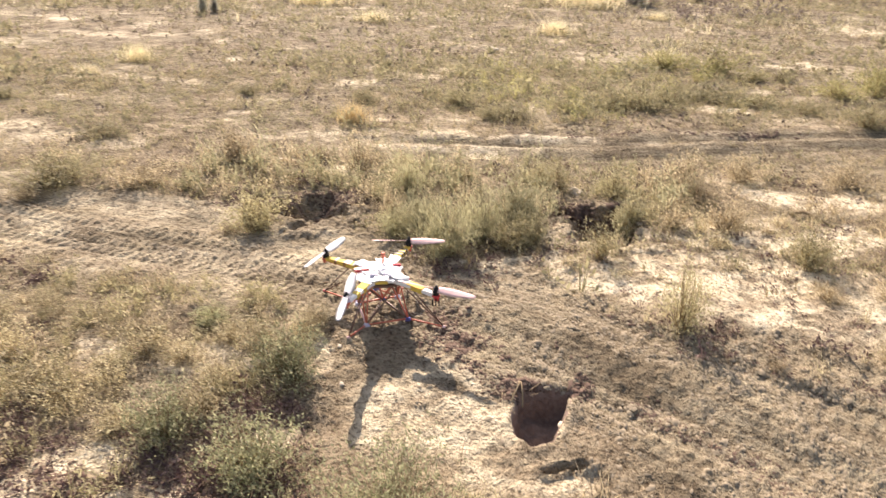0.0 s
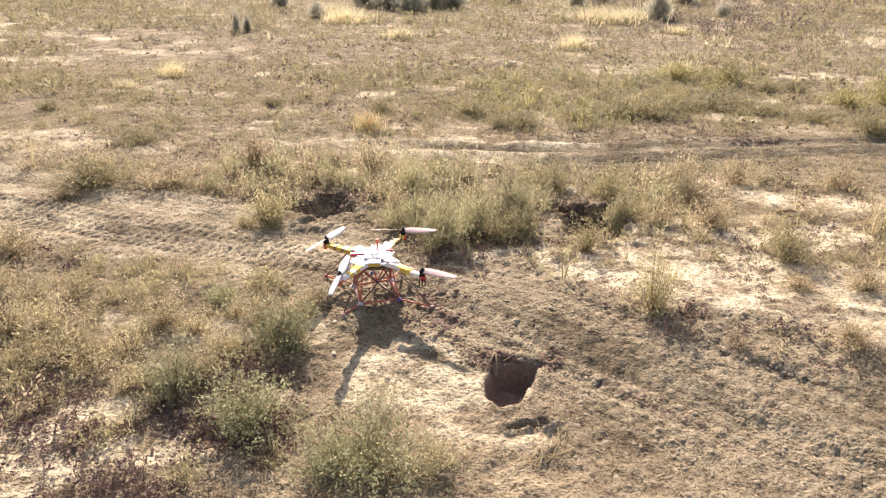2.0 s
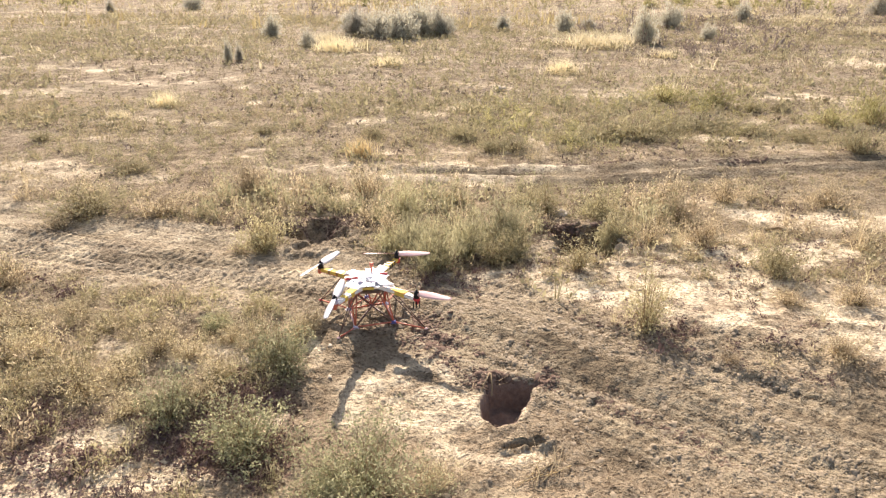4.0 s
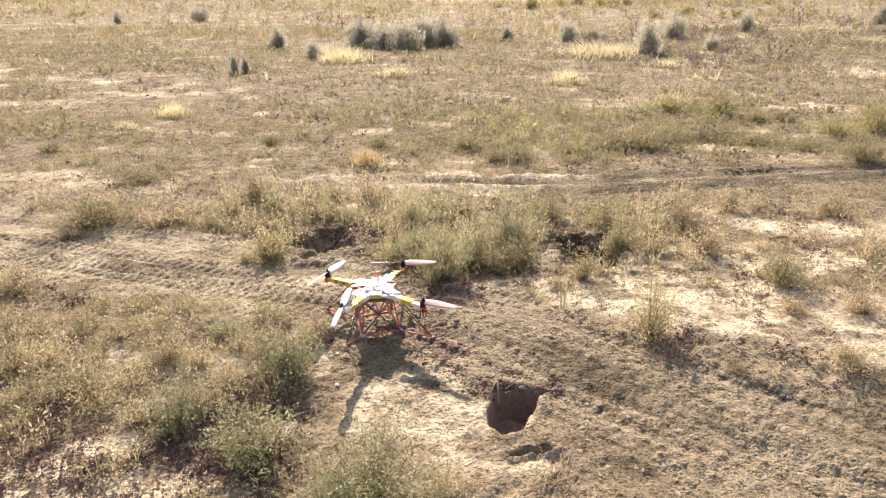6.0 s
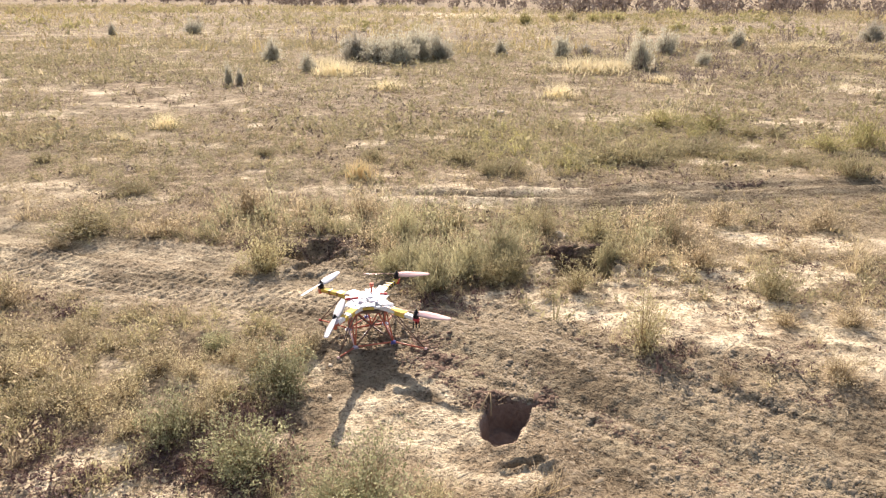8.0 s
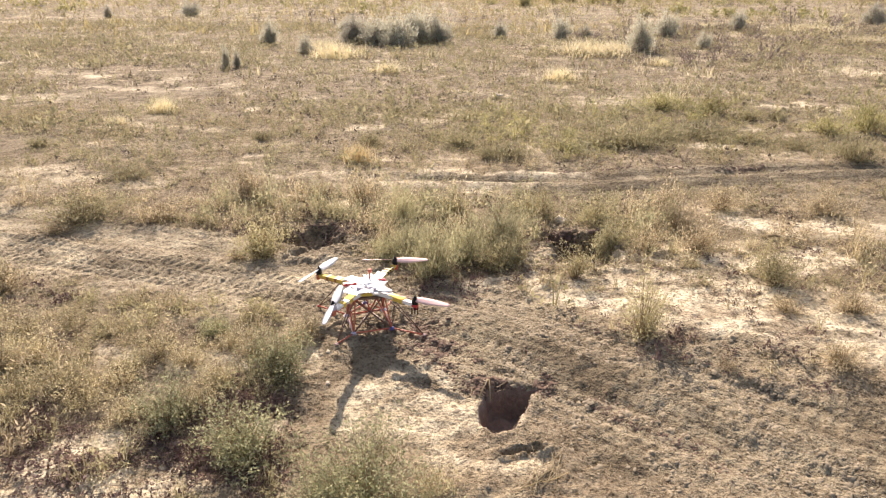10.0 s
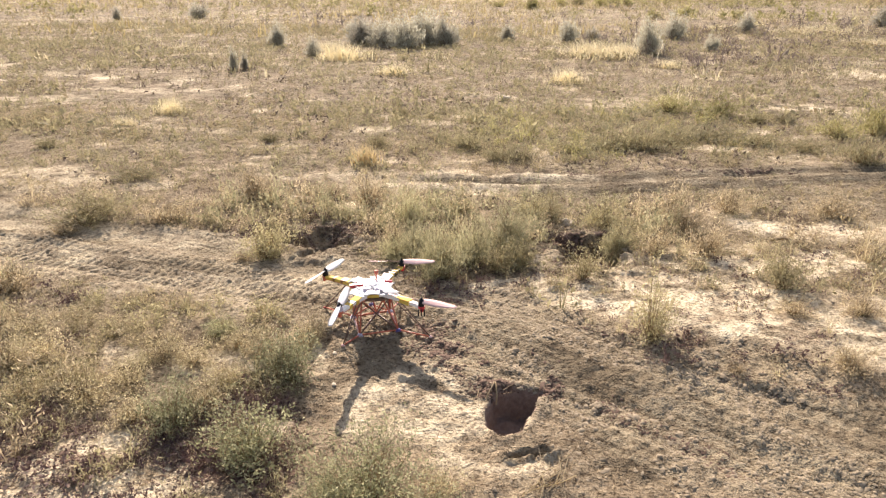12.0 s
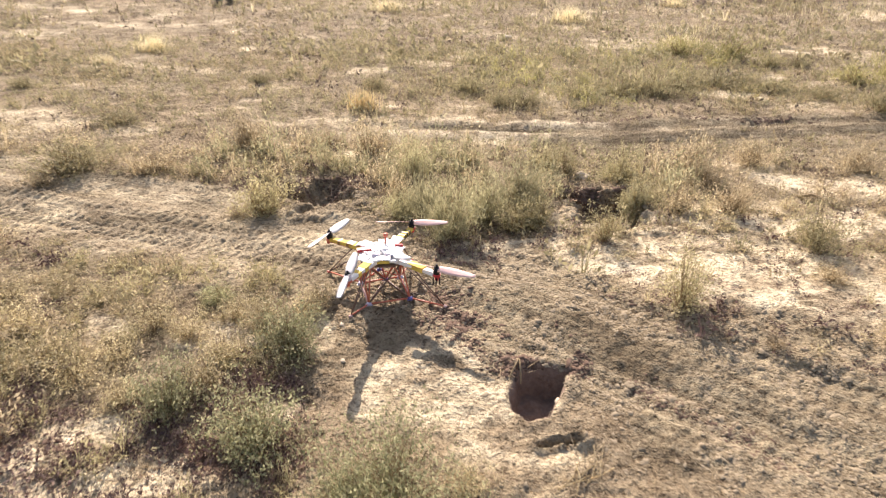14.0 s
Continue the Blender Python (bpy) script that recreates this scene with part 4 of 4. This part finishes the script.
def off_track(x, y):
    track, pale, far, s, d, *_ = zones(x, y)
    edge = smooth(0.5, 0.8, x) * smooth(0.3, 0.4, d) * (1 - smooth(0.6, 1.0, d)) * smooth(4.0, 3.5, y)
    free = (1 - track) * (1 - 0.85 * edge) * (1 - 0.85 * pale) * (1 - 0.9 * far)
    for cx, cy, rx, ry, turn, _, near in PITS:
        free = free * smooth(0.9, 1.7, oval(x, y, cx, cy, rx, ry, turn, near))
    return free * smooth(0.0, 0.03, burrow(x, y)) * (np.hypot(x + 0.25, y - 3.0) >= 0.42)


def patchy(scale, lo, hi, seed):
    return lambda x, y: off_track(x, y) * ahead(x, y) * (0.16 + 0.84 * smooth(lo, hi, fbm(x * scale, y * scale, 3, seed)))


def ahead(x, y):
    """The stretch of field before the walk is grown in full, the rest thinly."""
    return np.where(np.abs(x) < 0.72 * y + 0.8, 1.0, 0.2)


def in_front(x, y):
    """The weedy strip on the near side of the track."""
    return off_track(x, y) * smooth(-0.40, -0.66, x) * (1 - 0.9 * smooth(2.55, 2.35, y) * smooth(-0.55, -0.75, x)) * smooth(0.30, 0.5, fbm(x * 3, y * 3, 2, 71))


def beyond(x, y):
    """Past the far edge of the plain."""
    edge = 57 - np.where(x > 0, 0.8, 0.45) * x
    return ((y > edge) & (y < edge + 40)) * smooth(0.3, 0.5, fbm(x * 0.15, y * 0.15, 2, 91))


def tuft(stems, leaves, tall, wide, leaf_len, leaf_w, stem_w=0.0012, joints=1):
    def make(rng):
        (sv, sq), (lv, lq) = bush_arrays(rng, stems, tall, wide, leaves, leaf_len, leaf_w, stem_w, 0.3, 0.35, joints, 0.2)
        return np.concatenate([sv, lv]), np.concatenate([sq, lq + len(sv)])
    return make


def grass(blades, tall, wide, w):
    return lambda rng: blade_arrays(rng, blades, tall, wide, w)


scattered("dry_weeds", tuft(18, 12, 0.055, 0.065, 0.0072, 0.0030, 0.0010, 2), 8, strew(500, -2.8, 0.2, 2.0, 3.9, 1.0, 1, in_front), LEAF_TAN, "low dry tan weeds matted over the sandy ground", "weeds")
scattered("green_weeds", tuft(16, 13, 0.055, 0.06, 0.0070, 0.0032, 0.0010, 2), 8, strew(680, -2.8, 0.2, 2.0, 3.8, 1.05, 2, in_front), LEAF_OLIVE, "low olive-green weeds among dry stalks", "weeds")
def band(x, y):
    """The weedy belt beyond the track."""
    return off_track(x, y) * smooth(4.1, 4.5, y + 0.12 * x) * (1 - smooth(5.0, 5.5, y)) * smooth(0.34, 0.56, fbm(x * 2.2, y * 2.2, 2, 74))


scattered("green_weeds", tuft(11, 8, 0.12, 0.07, 0.013, 0.0058, 0.0015, 2), 8, strew(470, -1.5, 1.6, 4.1, 5.5, 1.0, 31, band), LEAF_SCRUB, "wispy grey-green weeds in a belt beyond the track", "weeds")
scattered("dry_weeds", tuft(11, 8, 0.10, 0.07, 0.013, 0.0056, 0.0015, 2), 8, strew(620, -3.2, 2.8, 4.1, 5.6, 1.0, 32, band), LEAF_TAN, "wispy tan weeds in a belt beyond the track", "weeds")
scattered("dry_weeds", tuft(12, 7, 0.08, 0.07, 0.014, 0.004, 0.0014, 2), 8, strew(500, 0.4, 2.6, 2.7, 4.4, 0.8, 33, lambda x, y: np.maximum(off_track(x, y), 0.3 * smooth(3.2, 3.6, y)) * smooth(0.5, 0.66, fbm(x * 3, y * 3, 2, 75))), LEAF_DRY, "sparse dry weeds on the pale sand bank", "weeds")
scattered("dry_weeds", tuft(5, 3, 0.06, 0.08, 0.015, 0.008, 0.0018), 8, strew(9500, -5, 5.5, 3.4, 8.5, 0.71, 3, patchy(1.6, 0.36, 0.6, 61)), LEAF_FIELD_TAN, "scattered dry tan weeds across the field", "weeds")
scattered("green_weeds", tuft(6, 4, 0.065, 0.08, 0.016, 0.009, 0.0018), 8, strew(7500, -5, 5.5, 3.4, 9.0, 0.77, 4, patchy(1.3, 0.40, 0.62, 62)), LEAF_FIELD, "scattered grey-green weeds across the field", "weeds")
scattered("dry_weeds", tuft(3, 2, 0.08, 0.13, 0.036, 0.020, 0.004), 10, strew(13000, -14, 15, 7, 22, 0.76, 5, patchy(0.9, 0.36, 0.58, 63)), LEAF_FIELD_TAN, "dry brown low growth covering the open field", "weeds")
scattered("dark_weeds", tuft(3, 2, 0.05, 0.12, 0.036, 0.020, 0.004), 10, strew(12000, -13, 14, 4.6, 17, 0.52, 25, patchy(0.9, 0.36, 0.66, 69)), BARE_TWIG, "dark dead stubble over the open field", "weeds")
scattered("green_weeds", tuft(3, 3, 0.08, 0.12, 0.036, 0.021, 0.004), 10, strew(21000, -14, 15, 7, 22, 0.87, 6, patchy(0.7, 0.38, 0.58, 64)), LEAF_FIELD, "grey-green low growth across the open field", "weeds")
scattered("straw_grass", grass(8, 0.075, 0.16, 0.013), 8, strew(9000, -22, 24, 9, 34, 0.9, 7, lambda x, y: patchy(0.35, 0.46, 0.64, 65)(x, y) * smooth(8, 16, y)), STRAW_BLADE, "pale dry straw grass in patches over the field", "grass")
scattered("dry_weeds", tuft(3, 3, 0.3, 0.32, 0.12, 0.05, 0.01), 8, strew(6000, -50, 55, 18, 62, 0.68, 8, patchy(0.2, 0.36, 0.58, 66)), LEAF_FIELD_TAN, "far brown brush and dry growth", "weeds")
scattered("green_weeds", tuft(3, 3, 0.3, 0.32, 0.12, 0.05, 0.01), 8, strew(6500, -50, 55, 18, 62, 0.69, 9, patchy(0.15, 0.36, 0.56, 67)), LEAF_OLIVE, "far olive growth across the plain", "weeds")
scattered("dark_weeds", tuft(6, 5, 0.3, 0.35, 0.08, 0.03, 0.010), 8, strew(2600, -50, 60, 20, 60, 0.6, 29, patchy(0.25, 0.45, 0.65, 70)), BRUSH, "far dark bare brush over the plain", "weeds")
scattered("straw_grass", grass(8, 0.25, 0.4, 0.03), 8, strew(9500, -60, 65, 18, 66, 0.8, 17, lambda x, y: smooth(0.34, 0.62, fbm(x * 0.12, y * 0.12, 2, 68))), FAR_STRAW, "pale straw grass over the far plain", "grass")
scattered("brush_line", tuft(8, 6, 1.1, 0.9, 0.3, 0.12, 0.02), 8, strew(2600, -100, 70, 36, 130, 1.05, 10, beyond), BRUSH, "grey-brown bare brush along the far edge of the plain", "brush")


scattered("dark_weeds", tuft(6, 5, 0.28, 0.35, 0.08, 0.03, 0.010), 8, strew(700, 3, 17, 11, 24, 0.6, 55, lambda x, y: smooth(0.42, 0.6, fbm(x * 0.35, y * 0.35, 2, 78))), BRUSH, "grey-brown bare brush in a patch of the field", "weeds")


scattered("yellow_brush", tuft(5, 6, 0.32, 0.45, 0.13, 0.06, 0.008), 8, strew(2600, -32, 40, 24, 62, 0.75, 56, lambda x, y: (y < 56 - np.where(x > 0, 0.8, 0.45) * x) * smooth(0.47, 0.62, fbm(x * 0.16, y * 0.3, 2, 79))), LEAF_RABBIT, "yellow-green low brush in bands across the far plain", "brush")
def green_belt(x, y):
    """A greener stretch of the field beyond the far track."""
    return off_track(x, y) * smooth(1.05, 0.8, oval(x, y, 1.75, 7.6, 2.1, 1.35, 8)) * smooth(0.36, 0.56, fbm(x * 1.6, y * 1.6, 2, 92))


scattered("green_weeds", tuft(9, 7, 0.13, 0.10, 0.022, 0.0075, 0.002, 2), 8, strew(280, 0.2, 4.0, 6.2, 9.0, 0.8, 58, green_belt), LEAF_RABBIT, "wispy yellow-green weeds in a stretch of the field", "weeds")
scattered("green_weeds", tuft(9, 7, 0.10, 0.10, 0.022, 0.0075, 0.002, 2), 8, strew(480, -0.9, 4.2, 6.1, 9.0, 0.8, 59, green_belt), LEAF_SCRUB, "wispy grey-green weeds in a stretch of the field", "weeds")
scattered("straw_grass", grass(26, 0.11, 0.22, 0.006), 8, strew(1300, -9, 16, 9, 30, 0.85, 57, lambda x, y: smooth(0.52, 0.66, fbm(x * 0.45, y * 0.6, 2, 80))), STRAW_BLADE, "fluffy pale yellow grass in patches over the field", "grass")


# thin growth all round, also where the walk does not look
def around(x, y):
    return off_track(x, y) * np.where((np.abs(x) < 0.72 * y + 0.8) & (y > 1.7), 0.0, 1.0) * np.where(np.hypot(x, y) < 0.5, 0.0, 1.0) * (0.25 + 0.75 * smooth(0.35, 0.6, fbm(x * 0.8, y * 0.8, 2, 77)))


scattered("dry_weeds", tuft(5, 3, 0.09, 0.09, 0.022, 0.008, 0.002), 8, strew(4200, -7, 7, -6, 4, 1.3, 51, around), LEAF_FIELD_TAN, "scattered dry tan weeds on the open ground", "weeds")
scattered("green_weeds", tuft(5, 4, 0.10, 0.09, 0.022, 0.008, 0.002), 8, strew(3200, -7, 7, -6, 4, 1.3, 52, around), LEAF_FIELD, "scattered grey-green weeds on the open ground", "weeds")
scattered("dry_weeds", tuft(3, 2, 0.2, 0.22, 0.09, 0.035, 0.008), 8, strew(3600, -34, 36, -30, 24, 0.9, 53, around), LEAF_FIELD_TAN, "brown low growth over the wide open plain", "weeds")
scattered("green_weeds", tuft(3, 2, 0.2, 0.22, 0.09, 0.035, 0.008), 8, strew(3600, -34, 36, -30, 24, 0.9, 54, around), LEAF_OLIVE, "olive low growth over the wide open plain", "weeds")


scattered("dead_leaves", tuft(3, 6, 0.015, 0.05, 0.011, 0.005, 0.001), 8, strew(700, 0.4, 2.5, 3.1, 4.5, 0.8, 22, lambda x, y: (1 - zones(x, y)[0]) * smooth(0.46, 0.6, fbm(x * 5, y * 9, 2, 86))), DEAD_LEAF, "dark dry debris strewn over the pale sand", "litter")


# dark leaves added here to deepen the shadow below the large shrub
def bush_shade(x, y):
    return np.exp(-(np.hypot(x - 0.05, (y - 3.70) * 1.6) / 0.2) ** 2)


scattered("dead_leaves", tuft(4, 12, 0.02, 0.06, 0.010, 0.005, 0.001), 8, strew(200, -0.3, 0.75, 3.45, 3.95, 1.0, 20, bush_shade), DEAD_LEAF, "dark dead leaves deepening the shade under the large shrub", "litter")
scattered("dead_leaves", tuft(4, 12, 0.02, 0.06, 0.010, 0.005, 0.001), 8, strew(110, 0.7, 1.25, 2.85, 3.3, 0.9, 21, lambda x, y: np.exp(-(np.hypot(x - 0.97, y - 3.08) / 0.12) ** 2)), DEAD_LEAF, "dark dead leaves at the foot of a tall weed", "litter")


# loose stalks lying about
def litter(rng):
    n = 5
    a = rng.uniform(0, 2 * math.pi, n)
    p = rng.normal(0, 0.03, (n, 3)) * (1, 1, 0)
    p[:, 2] = 0.004
    ll = rng.uniform(0.012, 0.045, n)[:, None]
    d = np.stack([np.cos(a), np.sin(a), rng.uniform(-0.05, 0.25, n)], 1)
    s = np.stack([-np.sin(a), np.cos(a), np.zeros(n)], 1) * 0.0006
    v = np.stack([p - s, p + s, p + d * ll + s * 0.6, p + d * ll - s * 0.6], 1).reshape(-1, 3)
    return v, np.arange(n)[:, None] * 4 + np.arange(4)


scattered("dry_litter", litter, 10, strew(7000, -2.6, 2.8, 1.9, 5.2, 0.9, 12, lambda x, y: (burrow(x, y) > 0.0) * (0.07 + 0.7 * off_track(x, y))), LEAF_TAN, "fine dry straw litter lying on the ground", "litter")
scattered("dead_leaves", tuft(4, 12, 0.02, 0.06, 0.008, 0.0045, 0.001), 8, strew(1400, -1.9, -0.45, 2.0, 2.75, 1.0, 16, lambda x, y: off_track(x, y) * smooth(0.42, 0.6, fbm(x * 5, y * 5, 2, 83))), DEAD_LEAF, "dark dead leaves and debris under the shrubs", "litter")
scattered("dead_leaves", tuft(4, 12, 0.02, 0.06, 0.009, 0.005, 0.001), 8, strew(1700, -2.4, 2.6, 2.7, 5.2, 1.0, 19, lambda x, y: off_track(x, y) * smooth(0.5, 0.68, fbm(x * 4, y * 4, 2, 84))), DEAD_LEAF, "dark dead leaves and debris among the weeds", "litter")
scattered("dark_litter", litter, 10, strew(5200, -2.6, 2.8, 1.9, 5.2, 1.0, 13, lambda x, y: (burrow(x, y) > 0.0) * (0.05 + 0.6 * off_track(x, y))), STALK, "dark broken twigs and stalks lying on the ground", "litter")


def clod(rng):
    v = np.array([(-1, -0.8, -0.4), (1, -0.8, -0.4), (1, 0.8, -0.4), (-1, 0.8, -0.4), (-0.6, -0.5, 0.4), (0.6, -0.45, 0.45), (0.55, 0.5, 0.5), (-0.6, 0.45, 0.4)]) * 0.008
    v = v * rng.uniform(0.7, 1.3, (8, 1)) * rng.uniform(0.6, 1.3, (1, 3)) * (1, 1, 0.62) + rng.normal(0, 0.0010, (8, 3))
    return v, np.array([(4, 5, 6, 7), (0, 1, 5, 4), (1, 2, 6, 5), (2, 3, 7, 6), (3, 0, 4, 7)])


scattered("soil_clods", clod, 10, strew(135000, -2.4, 2.7, 1.9, 4.8, 0.72, 14, lambda x, y: (burrow(x, y) > 0.0) * (0.25 + 0.7 * zones(x, y)[0] * smooth(-0.6, 0.1, x)) * (1 - 0.6 * zones(x, y)[1]) * smooth(0.36, 0.6, fbm(x * 6, y * 6, 2, 81))), CLOD, "crumbled brown soil clods on the track", "soil")


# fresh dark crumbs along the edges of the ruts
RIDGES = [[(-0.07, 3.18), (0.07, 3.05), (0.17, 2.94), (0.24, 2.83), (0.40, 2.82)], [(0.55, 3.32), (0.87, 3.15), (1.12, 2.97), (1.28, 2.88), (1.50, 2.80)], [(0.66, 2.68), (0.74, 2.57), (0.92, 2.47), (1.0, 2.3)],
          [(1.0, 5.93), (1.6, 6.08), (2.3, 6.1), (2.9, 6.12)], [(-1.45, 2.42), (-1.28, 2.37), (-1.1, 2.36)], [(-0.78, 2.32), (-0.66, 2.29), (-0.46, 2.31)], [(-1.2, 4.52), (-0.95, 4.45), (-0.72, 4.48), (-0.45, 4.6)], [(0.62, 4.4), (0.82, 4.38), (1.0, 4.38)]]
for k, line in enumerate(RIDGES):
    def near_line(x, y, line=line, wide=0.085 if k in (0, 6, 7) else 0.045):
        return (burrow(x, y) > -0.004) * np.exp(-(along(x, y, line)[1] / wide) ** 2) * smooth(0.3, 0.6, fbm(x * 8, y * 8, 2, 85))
    xs, ys = [p[0] for p in line], [p[1] for p in line]
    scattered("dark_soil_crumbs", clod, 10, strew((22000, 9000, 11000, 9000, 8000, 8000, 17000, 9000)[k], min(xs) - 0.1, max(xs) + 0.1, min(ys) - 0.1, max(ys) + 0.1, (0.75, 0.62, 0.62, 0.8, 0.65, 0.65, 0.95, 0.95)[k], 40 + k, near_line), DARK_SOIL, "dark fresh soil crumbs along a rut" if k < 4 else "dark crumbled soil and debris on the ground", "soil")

# ---- stones and sticks ----
def stone(x, y, r, label):
    bm = bmesh.new()
    bmesh.ops.create_icosphere(bm, subdivisions=3, radius=1)
    for v in bm.verts:
        v.co *= 0.8 + 0.4 * noise.noise(v.co * 1.6 + Vector((x, y, 0)))
    me = bpy.data.meshes.new("stone")
    bm.to_mesh(me)
    bm.free()
    me.materials.append(STONE)
    for p in me.polygons:
        p.use_smooth = True
    ob = tagged(new("stone", me), label, "stone", "loose stones")
    ob.matrix_basis = Matrix.LocRotScale((x, y, at_height(x, y) + 0.2 * r), Euler((0, 0, x * 3)), (r, r * 0.8, r * 0.55))


for x, y, r in ((0.79, 4.655, 0.06), (0.72, 9.46, 0.09), (-0.372, 2.80, 0.013), (-0.40, 3.0, 0.014), (0.36, 2.64, 0.018), (-1.02, 5.2, 0.03)):
    stone(x, y, r, "pale weathered stone lying on the sand")


def stick(points, r, mat, label, level=None):
    """A thin bent stick along points: x, y and how far above the ground, or above a level."""
    cu = bpy.data.curves.new("stick", "CURVE")
    cu.dimensions, cu.bevel_depth, cu.bevel_resolution = "3D", r, 2
    sp = cu.splines.new("POLY")
    sp.points.add(len(points) - 1)
    for p, (x, y, dz) in zip(sp.points, points):
        p.co = (x, y, (at_height(x, y) + r if level is None else level) + dz, 1)
        p.radius = 0.7 + 0.5 * random.random()
    ob = new("stick_curve", cu)
    me = bpy.data.meshes.new_from_object(ob)
    bpy.data.objects.remove(ob)
    me.materials.clear()
    me.materials.append(mat)
    tagged(new("stick", me), label, "stick", "fallen sticks")


stick([(1.97, 4.46, 0), (2.03, 4.43, 0.02), (2.09, 4.37, 0.02), (2.13, 4.31, 0)], 0.008, STALK, "dark curved stick lying on pale sand")
rim = at_height(0.232, 2.80)
stick([(0.236, 2.800, 0.0), (0.232, 2.770, 0.012), (0.212, 2.735, -0.008), (0.196, 2.705, -0.030)], 0.0030, STALK, "thin dry twig hanging over the burrow's edge", rim)
stick([(0.240, 2.802, 0.0), (0.240, 2.768, 0.010), (0.242, 2.735, -0.015), (0.241, 2.715, -0.045)], 0.0028, STALK, "thin dry twig hanging over the burrow's edge", rim)
straw_rng = random.Random(9)
for _ in range(14):
    x, y, a, ll = 0.36 + straw_rng.gauss(0, 0.05), 2.24 + straw_rng.gauss(0, 0.035), straw_rng.uniform(0.2, 1.6), straw_rng.uniform(0.08, 0.16)
    stick([(x, y, 0.0), (x + 0.5 * ll * math.cos(a), y + 0.5 * ll * math.sin(a), 0.012), (x + ll * math.cos(a + 0.2), y + ll * math.sin(a + 0.2), 0.004)], 0.0013, LEAF_TAN, "thin dry straw stalk lying on sandy soil")
for _ in range(22):
    x, y, a, ll = -0.72 + straw_rng.gauss(0, 0.16), 4.42 + straw_rng.gauss(0, 0.07), straw_rng.uniform(0, 3.1), straw_rng.uniform(0.1, 0.25)
    stick([(x, y, 0.03), (x + 0.5 * ll * math.cos(a), y + 0.4 * ll * math.sin(a), 0.045), (x + ll * math.cos(a + 0.3), y + 0.8 * ll * math.sin(a + 0.3), 0.03)], 0.0013, BARE_TWIG, "thin bare twig across a crumbled hollow")
